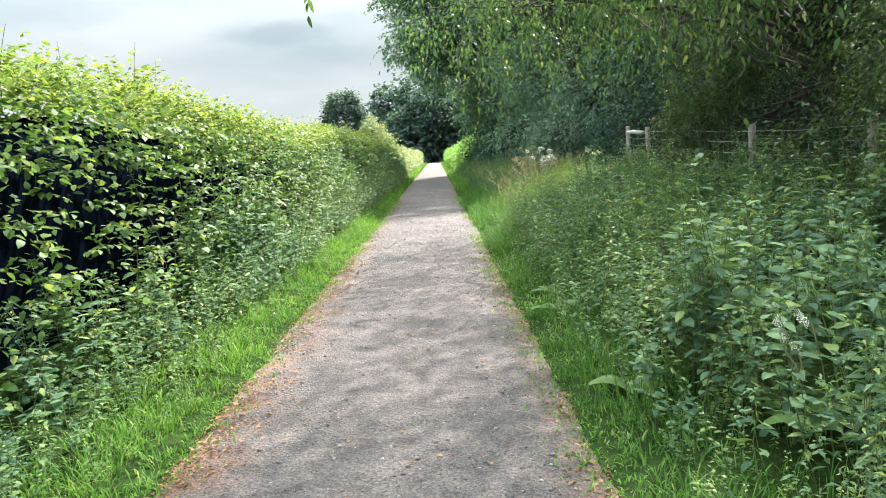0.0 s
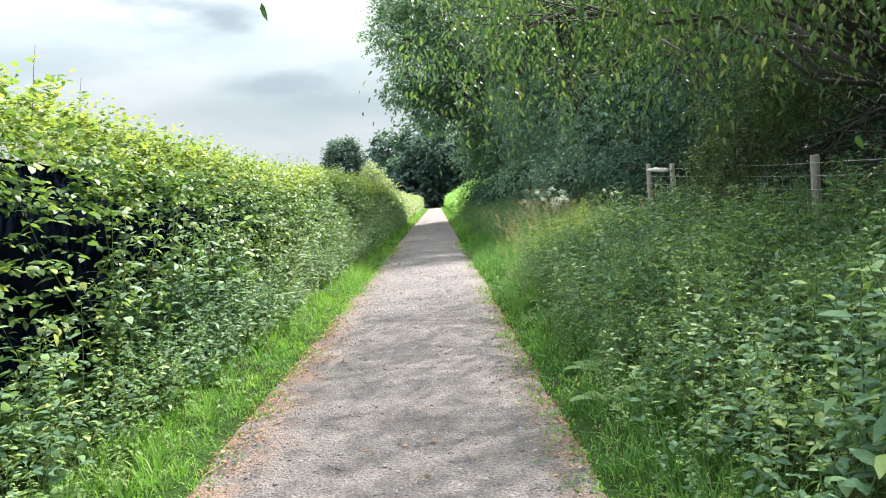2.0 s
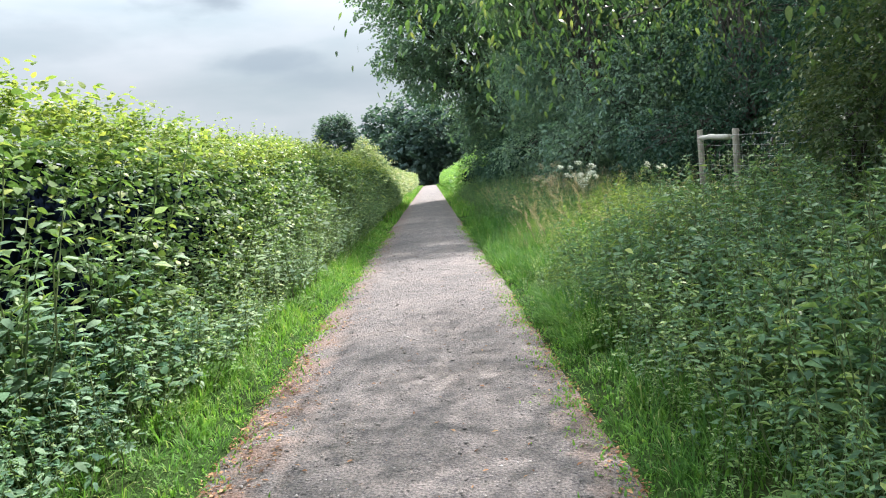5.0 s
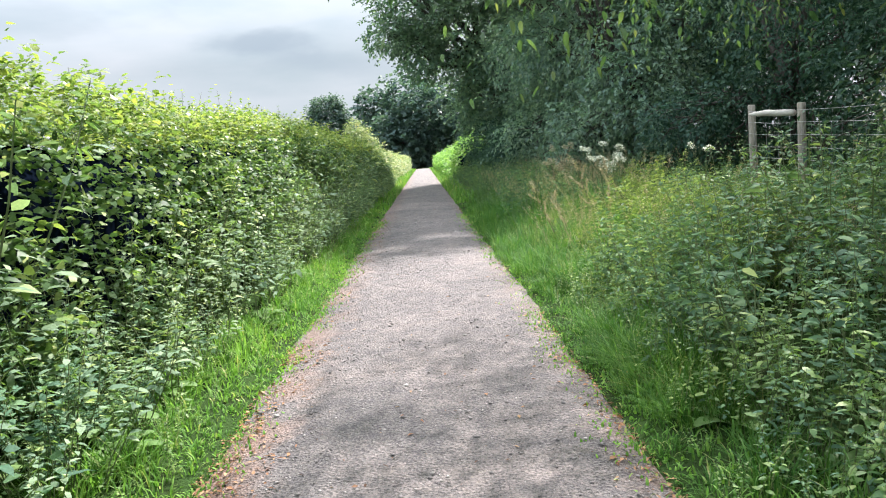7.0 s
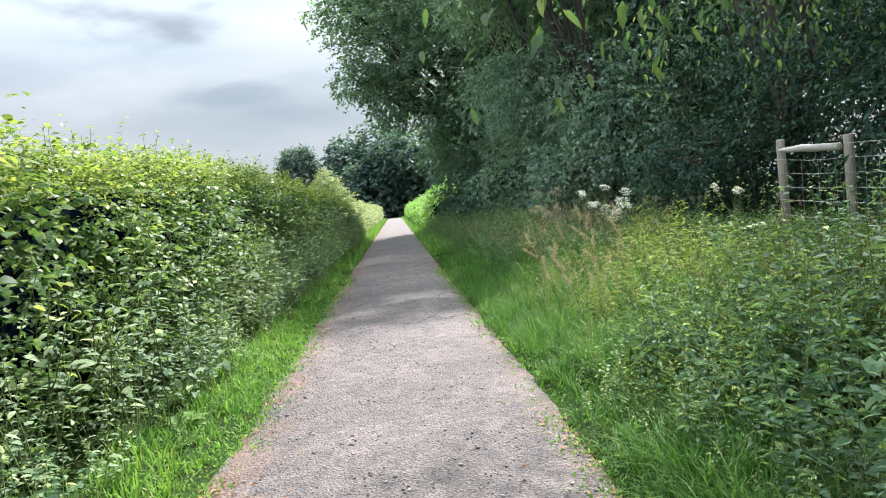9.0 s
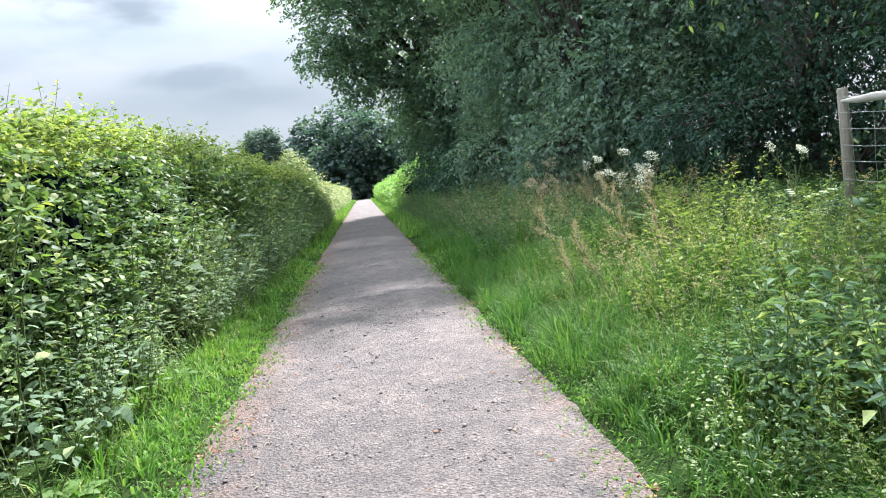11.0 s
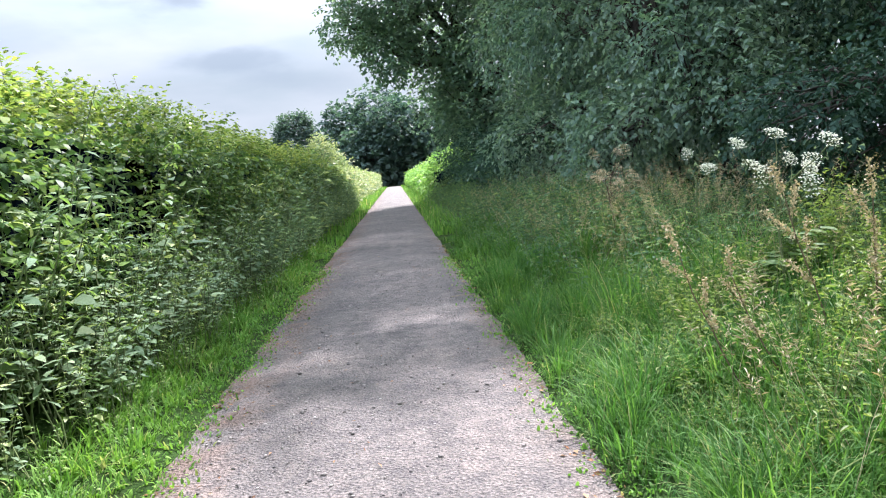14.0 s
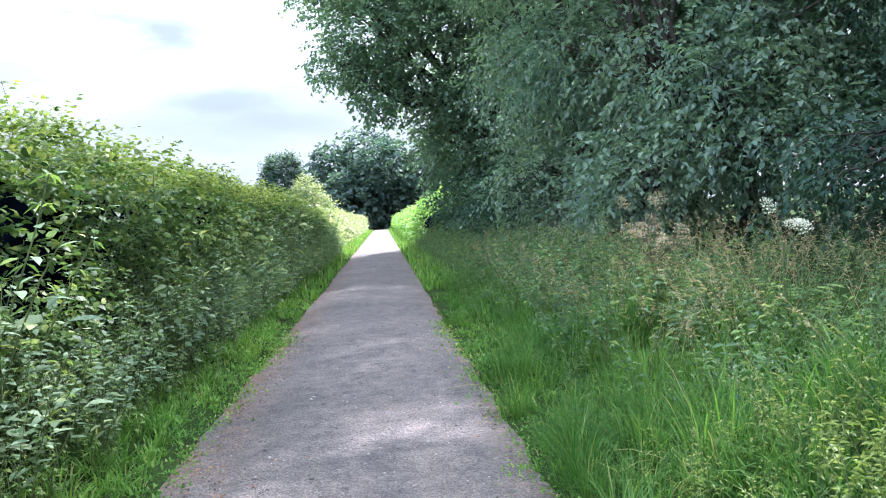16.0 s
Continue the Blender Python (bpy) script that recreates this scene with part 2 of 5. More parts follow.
def path_material():
    """Trodden fine gravel: grey-buff fines, dark and pale grit, broad darker and paler patches and reddish crumbs along
    the edges.
    """
    m, t, bsdf, out = node_material("gravel_path")
    c = t.nodes.new("ShaderNodeTexCoord")
    obj = c.outputs["Object"]
    wide = noise_tex(t, 0.9, 5.0, 0.6, obj)
    mid = noise_tex(t, 7.0, 5.0, 0.65, obj)
    fine = noise_tex(t, 75.0, 4.0, 0.7, obj)
    col = ramp(t, [(0.3, (0.100, 0.096, 0.096)), (0.55, (0.146, 0.135, 0.130)), (0.75, (0.194, 0.174, 0.162))], wide)
    col = mix_colour(t, col, ramp(t, [(0.3, (0.66, 0.66, 0.69)), (0.7, (1.26, 1.22, 1.18))], mid), 1.0, "MULTIPLY")
    col = mix_colour(t, col, ramp(t, [(0.32, (0.36, 0.36, 0.38)), (0.47, (0.98, 0.98, 0.98)), (0.64, (1.65, 1.6, 1.54))], fine), 1.0, "MULTIPLY")
    vor = t.nodes.new("ShaderNodeTexVoronoi")
    vor.inputs["Scale"].default_value = 55.0
    t.links.new(obj, vor.inputs["Vector"])
    grit = ramp(t, [(0.0, (0.72, 0.72, 0.74)), (0.5, (1.0, 1.0, 1.0)), (1.0, (1.25, 1.22, 1.18))], vor.outputs["Color"])
    col = mix_colour(t, col, grit, 0.8, "MULTIPLY")
    # crumbs of husks and old leaves gathered along both edges
    sep = t.nodes.new("ShaderNodeSeparateXYZ")
    t.links.new(obj, sep.inputs["Vector"])
    ab = t.nodes.new("ShaderNodeMath")
    ab.operation = "ABSOLUTE"
    lean = t.nodes.new("ShaderNodeMath")
    lean.operation = "SUBTRACT"
    lean.inputs[1].default_value = 0.11
    t.links.new(sep.outputs["X"], lean.inputs[0])
    t.links.new(lean.outputs[0], ab.inputs[0])
    wob = t.nodes.new("ShaderNodeMath")
    wob.operation = "MULTIPLY_ADD"
    t.links.new(mid, wob.inputs[0])
    wob.inputs[1].default_value = 0.5
    t.links.new(ab.outputs[0], wob.inputs[2])
    edge = t.nodes.new("ShaderNodeMapRange")
    edge.inputs["From Min"].default_value = 0.94
    edge.inputs["From Max"].default_value = 1.34
    t.links.new(wob.outputs[0], edge.inputs["Value"])
    edge_col = ramp(t, [(0.35, (0.13, 0.066, 0.044)), (0.65, (0.32, 0.185, 0.125))], fine)
    patchy = t.nodes.new("ShaderNodeMapRange")
    patchy.inputs["From Min"].default_value, patchy.inputs["From Max"].default_value = 0.4, 0.56
    patchy.inputs["To Max"].default_value = 0.85
    t.links.new(noise_tex(t, 2.6, 3.0, 0.6, obj), patchy.inputs["Value"])
    both = t.nodes.new("ShaderNodeMath")
    both.operation = "MULTIPLY"
    t.links.new(patchy.outputs["Result"], both.inputs[0])
    along = t.nodes.new("ShaderNodeMapRange")
    along.inputs["From Min"].default_value, along.inputs["From Max"].default_value = 6.0, 12.0
    along.inputs["To Min"].default_value, along.inputs["To Max"].default_value = 1.0, 0.5
    t.links.new(sep.outputs["Y"], along.inputs["Value"])
    fewer = t.nodes.new("ShaderNodeMath")
    fewer.operation = "MULTIPLY"
    t.links.new(along.outputs["Result"], fewer.inputs[0])
    t.links.new(edge.outputs["Result"], fewer.inputs[1])
    t.links.new(fewer.outputs[0], both.inputs[1])
    col = mix_colour(t, col, edge_col, both.outputs[0])
    t.links.new(col, bsdf.inputs["Base Color"])
    bsdf.inputs["Roughness"].default_value = 0.88
    h = t.nodes.new("ShaderNodeMath")
    h.operation = "ADD"
    t.links.new(fine, h.inputs[0])
    t.links.new(vor.outputs["Distance"], h.inputs[1])
    bump(t, bsdf, h.outputs[0], 0.95, 0.018)
    return m


GROUND = ground_material()
GRAVEL = path_material()


def pebble_material():
    m, t, bsdf, out = node_material("pebble")
    g = t.nodes.new("ShaderNodeNewGeometry")
    col = ramp(t, [(0.0, (0.09, 0.084, 0.08)), (0.35, (0.13, 0.12, 0.115)), (0.7, (0.23, 0.21, 0.2)), (1.0, (0.44, 0.41, 0.38))], g.outputs["Random Per Island"])
    n = noise_tex(t, 60, 3.0)
    col = mix_colour(t, col, ramp(t, [(0.3, (0.8, 0.8, 0.8)), (0.7, (1.1, 1.1, 1.1))], n), 1.0, "MULTIPLY")
    t.links.new(col, bsdf.inputs["Base Color"])
    bsdf.inputs["Roughness"].default_value = 0.8
    return m


PEBBLE = pebble_material()

# ---------- geometry helpers ----------
rng = np.random.default_rng(11)


def reseed(k):
    """Starts the random numbers anew, so that each thing keeps its shape when another one changes."""
    global rng
    rng = np.random.default_rng(k)


def unit(v):
    return v / np.maximum(np.linalg.norm(v, axis=-1, keepdims=True), 1e-9)


class Geo:
    """Triangles with a material slot each, gathered in arrays."""

    def __init__(self):
        self.v, self.f, self.m, self.n = [], [], [], 0

    def add(self, verts, tris, slot=0):
        verts, tris = np.asarray(verts, float).reshape(-1, 3), np.asarray(tris, int).reshape(-1, 3)
        self.v.append(verts)
        self.f.append(tris + self.n)
        self.m.append(np.full(len(tris), slot, int))
        self.n += len(verts)
        return self

    def arrays(self):
        return np.concatenate(self.v), np.concatenate(self.f), np.concatenate(self.m)

    def mesh(self, name, mats, smooth=False):
        v, f, m = self.arrays()
        me = bpy.data.meshes.new(name)
        me.vertices.add(len(v))
        me.vertices.foreach_set("co", v.astype(np.float32).ravel())
        me.loops.add(f.size)
        me.loops.foreach_set("vertex_index", f.astype(np.int32).ravel())
        me.polygons.add(len(f))
        me.polygons.foreach_set("loop_start", np.arange(0, f.size, 3, dtype=np.int32))
        me.polygons.foreach_set("material_index", m.astype(np.int32))
        if smooth:
            me.polygons.foreach_set("use_smooth", np.ones(len(f), bool))
        for mat in mats:
            me.materials.append(mat)
        me.update(calc_edges=True)
        return me


def part(name, geo, mats, parent=None, label="", smooth=False):
    """Links a Geo as one mesh object under a thing or a part."""
    mats = mats if isinstance(mats, (list, tuple)) else [mats]
    ob = new(name, geo.mesh(name, mats, smooth))
    if parent:
        ob.parent = parent
    if label:
        ob["label"] = label
    return ob


def leaf_blades(geo, P, D, N, L, W, slot=0, droop=0.25, fold=0.3, simple=False):
    """Leaves from base points P, ways D, upper sides N, lengths L and widths W."""
    D = unit(D)
    S = unit(np.cross(D, N))
    N = np.cross(S, D)
    L, W = np.broadcast_to(L, len(P))[:, None], np.broadcast_to(W, len(P))[:, None]
    k = np.arange(len(P))[:, None]
    if simple:
        v = np.stack([P, P + D * L * 0.5 - S * W * 0.5 + N * W * fold * 0.4, P + D * L - N * L * droop, P + D * L * 0.5 + S * W * 0.5 + N * W * fold * 0.4], 1)
        t = np.concatenate([k * 4 + [0, 2, 1], k * 4 + [0, 3, 2]], 0)
    else:
        rows = []
        for f, w in ((0.26, 0.46), (0.64, 0.4)):
            c = P + D * L * f - N * L * droop * f * f
            rows += [c - S * W * w + N * W * fold * 0.3, c + S * W * w + N * W * fold * 0.3 * (1 - f)]
        v = np.stack([P, *rows, P + D * L - N * L * droop], 1)
        t = np.concatenate([k * 6 + q for q in ([0, 2, 1], [1, 2, 4], [1, 4, 3], [3, 4, 5])], 0)
    geo.add(v, t, slot)


def grass_blades(geo, P, D, H, W, lean, slot=0):
    """Curved blades that stand at P, lean towards the level way D."""
    n = len(P)
    S = np.stack([-D[:, 1], D[:, 0], np.zeros(n)], 1)
    H, W, lean = H[:, None], W[:, None], lean[:, None]
    up = np.array([0, 0, 1.0])
    rows = []
    for f, w in ((0.0, 0.45), (0.42, 0.5), (0.76, 0.34)):
        c = P + up * H * (f - 0.42 * lean * f ** 2.2) + D * H * lean * 0.72 * f ** 1.8
        rows += [c - S * W * w, c + S * W * w]
    tip = P + up * H * (1 - 0.42 * lean) + D * H * lean * 0.72
    v = np.stack([*rows, tip], 1)
    k = np.arange(n)[:, None]
    geo.add(v, np.concatenate([k * 7 + q for q in ([0, 1, 3], [0, 3, 2], [2, 3, 5], [2, 5, 4], [4, 5, 6])], 0), slot)


def tube(geo, pts, radii, sides=6, slot=0, cap=True):
    pts, radii = np.asarray(pts, float), np.asarray(radii, float)
    way = unit(np.gradient(pts, axis=0))
    ref = np.where(np.abs(way[:, 2:3]) > 0.9, [[1.0, 0, 0]], [[0, 0, 1.0]])
    a = unit(np.cross(way, ref))
    b = np.cross(way, a)
    ang = np.linspace(0, 2 * math.pi, sides, endpoint=False)
    ring = pts[:, None] + radii[:, None, None] * (np.cos(ang)[None, :, None] * a[:, None] + np.sin(ang)[None, :, None] * b[:, None])
    v = ring.reshape(-1, 3)
    tris = []
    for i in range(len(pts) - 1):
        for j in range(sides):
            p, q = i * sides + j, i * sides + (j + 1) % sides
            tris += [(p, q, q + sides), (p, q + sides, p + sides)]
    if cap:
        e = len(v)
        v = np.concatenate([v, pts[:1], pts[-1:]])
        last = (len(pts) - 1) * sides
        for j in range(sides):
            tris += [(e, (j + 1) % sides, j), (e + 1, last + j, last + (j + 1) % sides)]
    geo.add(v, tris, slot)


def bend(a, b, sag, n=6, wobble=0.0):
    a, b = np.asarray(a, float), np.asarray(b, float)
    s = np.linspace(0, 1, n)[:, None]
    p = a + (b - a) * s
    p[:, 2] += (sag * 4 * s * (1 - s))[:, 0]
    if wobble:
        p[1:-1] += rng.normal(0, wobble, (n - 2, 3))
    return p


def value_noise(x, y, z=0.0, scale=1.0):
    return np.array([noise.noise(Vector((a * scale, b * scale, c * scale))) for a, b, c in np.broadcast(x, y, z)])


def scatter(geo, variants, P, turn, size, tilt=None):
    """Adds copies of arrays (verts, tris, slots) at P."""
    pick = rng.integers(0, len(variants), len(P))
    for i, (v, f, m) in enumerate(variants):
        idx = np.nonzero(pick == i)[0]
        if not len(idx):
            continue
        c, s = np.cos(turn[idx])[:, None], np.sin(turn[idx])[:, None]
        x = c * v[None, :, 0] - s * v[None, :, 1]
        y = s * v[None, :, 0] + c * v[None, :, 1]
        q = np.stack([x, y, np.broadcast_to(v[None, :, 2], x.shape)], -1) * size[idx][:, None, None]
        if tilt is not None:
            q[:, :, :2] += q[:, :, 2:3] * tilt[idx][:, None, :]
        q += P[idx][:, None]
        off = (np.arange(len(idx)) * len(v))[:, None, None]
        tri = (f[None] + off).reshape(-1, 3)
        geo.v.append(q.reshape(-1, 3))
        geo.f.append(tri + geo.n)
        geo.m.append(np.tile(m, len(idx)))
        geo.n += len(idx) * len(v)


def smooth01(x):
    x = np.clip(x, 0, 1)
    return x * x * (3 - 2 * x)


def ground_z(x, y):
    """Height of the ground: level path, low left verge, a bank that climbs to the fence on the right."""
    x, y = np.asarray(x, float), np.asarray(y, float)
    z = -0.035 + 0.05 * smooth01((np.abs(x) - 0.95) / 0.3)
    z = z + np.where(x < 0, 0.12 * smooth01((-x - 1.3) / 1.2), 0.0)
    rise = 0.48 * smooth01((x - 1.4) / 3.4) + 0.2 * smooth01((x - 4.8) / 3.0)
    return z + np.where(x > 0, rise, 0.0)

# ---------- ground and path ----------
def axis_steps(*runs):
    out = []
    for a, b, d in runs:
        out += list(np.arange(a, b, d))
    return np.array(out + [runs[-1][1]])


def grid_mesh(geo, X, Y, Z):
    r, c = X.shape
    i = np.arange(r * c).reshape(r, c)
    a, b, d, e = i[:-1, :-1].ravel(), i[:-1, 1:].ravel(), i[1:, 1:].ravel(), i[1:, :-1].ravel()
    geo.add(np.stack([X, Y, Z], -1), np.concatenate([np.stack([a, b, d], 1), np.stack([a, d, e], 1)]))


def build_ground():
    xs = axis_steps((-1500, -60, 240), (-60, -6, 6), (-6, -1.4, 0.3), (-1.4, 1.6, 0.1), (1.6, 9, 0.3), (9, 60, 6), (60, 1500, 240))
    ys = axis_steps((-300, -8, 40), (-8, 30, 0.3), (30, 130, 2.0), (130, 300, 20), (300, 2400, 300))
    X, Y = np.meshgrid(xs, ys)
    Z = ground_z(X, Y)
    near = (np.abs(X) < 12) & (np.abs(Y) < 60) & (np.abs(X) > 1.2)
    bumps = np.zeros_like(Z)
    bumps[near] = 0.035 * value_noise(X[near], Y[near], 0.0, 1.7)
    g = Geo()
    grid_mesh(g, X, Y, Z + bumps)
    ob = part("ground", g, GROUND, smooth=True)
    tagged(ob, "dark soil and low green growth beside the path", "ground", kind="structure")


def path_edge(y, side):
    """How far the trodden path reaches from its middle line."""
    return 1.08 + 0.06 * value_noise(y, side * 7.0, 0.0, 0.35) + 0.05 * value_noise(y, side * 3.0, 2.0, 1.6) + 0.03 * value_noise(y, side * 5.0, 4.0, 5.5) + (0.03 * smooth01((y - 9) / 4) * (1 - smooth01((y - 17) / 3)) if side > 0 else 0.0)


def build_path():
    ys = axis_steps((-8, 26, 0.1), (26, 60, 0.5), (60, 122, 2.0))
    left, right = path_edge(ys, -1), path_edge(ys, 1)
    s = np.linspace(-1, 1, 25)
    X = np.where(s[None] < 0, s[None] * left[:, None], s[None] * right[:, None])
    Y = np.repeat(ys[:, None], 25, 1)
    lump = value_noise(X.ravel(), Y.ravel(), 5.0, 2.5).reshape(X.shape)
    Z = 0.012 + 0.02 * (1 - s[None] ** 2) - 0.03 * np.abs(s[None]) ** 8 + 0.006 * lump
    g = Geo()
    grid_mesh(g, X, Y, Z)
    ob = part("path", g, GRAVEL, smooth=True)
    tagged(ob, "trodden grey-buff gravel footpath with reddish leaf crumbs along its edges", "footpath", kind="structure")


def path_z(x):
    s = np.clip(np.abs(x) / 1.1, 0, 1)
    return 0.012 + 0.02 * (1 - s ** 2) - 0.03 * s ** 8


def pebble_variants(n):
    """Small broken stones of eight faces."""
    out = []
    for _ in range(n):
        v = np.array([(1.2, 0, 0), (-1.2, 0, 0), (0, 1, 0), (0, -1, 0), (0, 0, 0.6), (0, 0, -0.6)], float)
        v = v * rng.uniform(0.7, 1.2, (6, 1)) + rng.normal(0, 0.12, (6, 3))
        f = np.array([(0, 2, 4), (2, 1, 4), (1, 3, 4), (3, 0, 4), (2, 0, 5), (1, 2, 5), (3, 1, 5), (0, 3, 5)])
        out.append((v, f, np.zeros(8, int)))
    return out


def build_pebbles():
    """Loose grit on the path, a little thicker towards the edges."""
    reseed(36)
    g = Geo()
    n = 15000
    y = rng.uniform(0.5, 24, n)
    x = rng.uniform(-1.05, 1.05, n)
    size = 0.003 + rng.gamma(1.2, 0.0024, n)
    size = np.minimum(size, 0.02)
    far = y > 15
    keep = ~far | (size > 0.006)
    x, y, size = x[keep], y[keep], size[keep]
    P = np.stack([x, y, path_z(x) + size * 0.25], 1)
    scatter(g, pebble_variants(7), P, rng.uniform(0, 6.28, len(x)), size)
    ob = part("gravel", g, PEBBLE)
    tagged(ob, "loose grey and buff grit lying on the footpath", "gravel", kind="stuff")


def build_litter():
    """Dry brown leaf scraps along both edges of the path, a few further in."""
    g = Geo()
    n = 20000
    y = 26 * rng.random(n) ** 1.25
    side = np.where(rng.random(n) < 0.62, -1, 1)
    dist = np.abs(rng.normal(0, 1, n)) * np.where(side < 0, 0.2, 0.1)
    x = side * (np.where(side < 0, path_edge(y, -1), path_edge(y, 1)) + 0.05 - dist)
    some = rng.random(n) < 0.06
    x[some] = rng.uniform(-1, 1, some.sum())
    clump = value_noise(x, y, 3.0, 1.3)
    keep = ((clump > -0.1) | some) & (rng.random(n) < 1 - 0.6 * smooth01((y - 9) / 5))
    x, y = x[keep], y[keep]
    n = len(x)
    ang = rng.uniform(0, 6.28, n)
    D = np.stack([np.cos(ang), np.sin(ang), rng.normal(0, 0.15, n)], 1)
    N = np.array([0, 0, 1.0]) + rng.normal(0, 0.3, (n, 3))
    L = 0.01 + 0.04 * rng.random(n) ** 2
    leaf_blades(g, np.stack([x, y, path_z(x) + 0.008], 1), D, N, L, L * rng.uniform(0.2, 0.6, n), droop=0.1, simple=True)
    ob = part("leaf_litter", g, LITTER)
    tagged(ob, "dry reddish-brown leaf scraps gathered along the path edges", "leaf litter", kind="stuff")


# ---------- hedges ----------
def hedge_front(y, z, x0, top):
    """The face of a hedge: uneven, a little fuller above."""
    return x0 + 0.22 * value_noise(y, z, 0.0, 0.75) + 0.1 * value_noise(y, z, 4.0, 2.3) + 0.12 * np.sin(np.clip(z / top, 0, 1) * 2.6)


def hedge_height(y, top):
    swell = (0.15 * np.exp(-((np.asarray(y) - 6.0) / 2.2) ** 2) - 0.12 * np.exp(-((np.asarray(y) - 12.5) / 3.0) ** 2) + 0.12 * np.exp(-((np.asarray(y) - 19.5) / 2.0) ** 2)) if top > 2.1 else 0.0
    return top + swell - (0.36 * smooth01((np.asarray(y) - 30) / 15) if top > 2.1 else 0.0) + 0.1 * value_noise(y, 0.0, 9.0, 0.35) + 0.06 * value_noise(y, 1.0, 3.0, 1.6)


def build_hedge(label, y0, y1, x0, top, depth, shoots, leaf, mats, side, hollow=0.0, simple=False, tall=0.0, group="", pieces=4, width=0.55):
    """A hedge along the path. side -1: it stands left of x0, +1: right of it. mats: face, top."""
    reseed(int(y0 + 50) * 3 + (side > 0))
    thing = new("hedge")
    thing.location = (x0 + side * depth / 2, (y0 + y1) / 2, 0)
    base = np.array(thing.location)
    g = Geo()
    n = shoots
    prof = top + depth
    s = rng.uniform(0, prof, n)
    y = rng.uniform(y0, y1, n)
    H = hedge_height(y, top)
    on_top = s > top
    z = np.where(on_top, H - 0.05 - np.abs(rng.normal(0, 0.14, n)), s * H / top)
    xf = hedge_front(y, z, 0.0, top)
    inset = np.abs(rng.normal(0, 0.14, n))
    x = np.where(on_top, x0 + side * (s - top), x0 - side * xf + side * inset)
    # the sprays lie in tiers, with shaded hollows between them below the top
    tiers = 0.45 * value_noise(y * 0.9, z * 2.0, 1.0, 1.0) + 0.75 * value_noise(y * 1.0, z * 5.0, 6.0, 1.5) + 0.35 * value_noise(y, z * 2.0, 3.0, 5.0)
    low = smooth01((H - 0.25 - z) / 0.6) * smooth01((z - 0.1) / 0.3)
    recess = 0.25 * smooth01((8.5 - y) / 3.0) * smooth01((1.7 - z) / 0.4)
    deep = on_top & (s > top + 0.65) & (rng.random(n) < 0.45)
    keep = ~deep & on_top | (tiers > -0.3 + (hollow * 0.5 * (1 - 0.4 * smooth01((y - 11) / 4)) + recess * (hollow > 0)) * low) | (rng.random(n) < 0.17)
    x, y, z, on_top, H = x[keep], y[keep], z[keep], on_top[keep], H[keep]
    n = len(x)
    out = np.stack([np.where(on_top, 0.0, -side * 0.9), np.zeros(n), np.where(on_top, 1.0, 0.1)], 1) + rng.normal(0, 0.45, (n, 3)) * np.where(on_top, 1.0, 0.8)[:, None]
    near_top = on_top | (z > H - 0.22 - 0.3 * rng.random(n) ** 2)
    axis = unit(out + np.where(near_top, 0.5, 0)[:, None] * np.array([0, 0, 1.0]))
    length = rng.uniform(0.16, 0.42, n) * np.where(near_top & (rng.random(n) < 0.1), 1.5, 1.0) * (leaf / 0.07) ** 0.5
    flat = unit(np.cross(axis, np.array([0, 0, 1.0]) + rng.normal(0, 0.25, (n, 3))))
    k = 8
    for i in range(k):
        f = (i + rng.uniform(0, 0.7, n)) / k
        P = np.stack([x, y, z], 1) + axis * (length * f)[:, None]
        P[:, 2] -= 0.25 * length * f * f
        ang = i * 2.4 + rng.uniform(0, 6.28, n)
        whorl = np.stack([np.cos(ang), np.sin(ang), rng.normal(0.0, 0.35, n)], 1) + axis * 0.5
        rank = flat * (1 if i % 2 else -1) * 0.9 + axis * 0.55 + rng.normal(0, 0.2, (n, 3))
        D = np.where(near_top[:, None], whorl, rank) + np.array([0, 0, -0.15])
        N = np.array([0, 0, 1.0]) + rng.normal(0, 0.4, (n, 3))
        L = leaf * rng.uniform(0.65, 1.25, n) * np.where(near_top, 0.8, 1.0)
        for flag, slot in ((False, 0), (True, 1)):
            m = near_top == flag
            leaf_blades(g, P[m] - base, D[m], N[m], L[m], L[m] * width * rng.uniform(0.9, 1.3, m.sum()), slot, simple=simple)
    # a thinner coat of larger leaves on the field side
    n = shoots // 4
    yb, zb = rng.uniform(y0, y1, n), rng.uniform(0.05, 1.0, n) * (top - 0.05)
    B = np.stack([np.full(n, x0 + side * depth) + side * rng.normal(0, 0.08, n), yb, zb], 1) - base
    for i in range(4):
        D = rng.normal(0, 0.6, (n, 3)) + np.array([side * 0.5, 0, 0])
        leaf_blades(g, B + rng.normal(0, 0.09, (n, 3)), D, np.array([side * 0.7, 0, 0.7]) + rng.normal(0, 0.35, (n, 3)), leaf * 1.7, leaf * 1.1, 0, simple=True)
    tagged(part("leaves", g, mats, thing), kind="stuff")
    # bare shoots standing out of the top
    g = Geo()
    for _ in range(int((y1 - y0) * (3 if not simple else 0.6))):
        yy = rng.uniform(y0, y1)
        hh = float(hedge_height(np.array([yy]), top)[0])
        a = np.array([x0 + side * rng.uniform(-0.05, depth), yy, hh - 0.2]) - base
        b = a + [rng.normal(0, 0.08), rng.normal(0, 0.08), rng.uniform(0.25, 0.45) + tall * rng.random()]
        p = bend(a, b, 0.0, 4, 0.01)
        tube(g, p, np.linspace(0.004, 0.0015, 4), 4, 1, cap=False)
        m = rng.integers(8, 13)
        f = rng.uniform(0.3, 1.0, m)
        Q = a + (b - a) * f[:, None]
        ang = rng.uniform(0, 6.28, m)
        L = leaf * rng.uniform(0.5, 0.9, m)
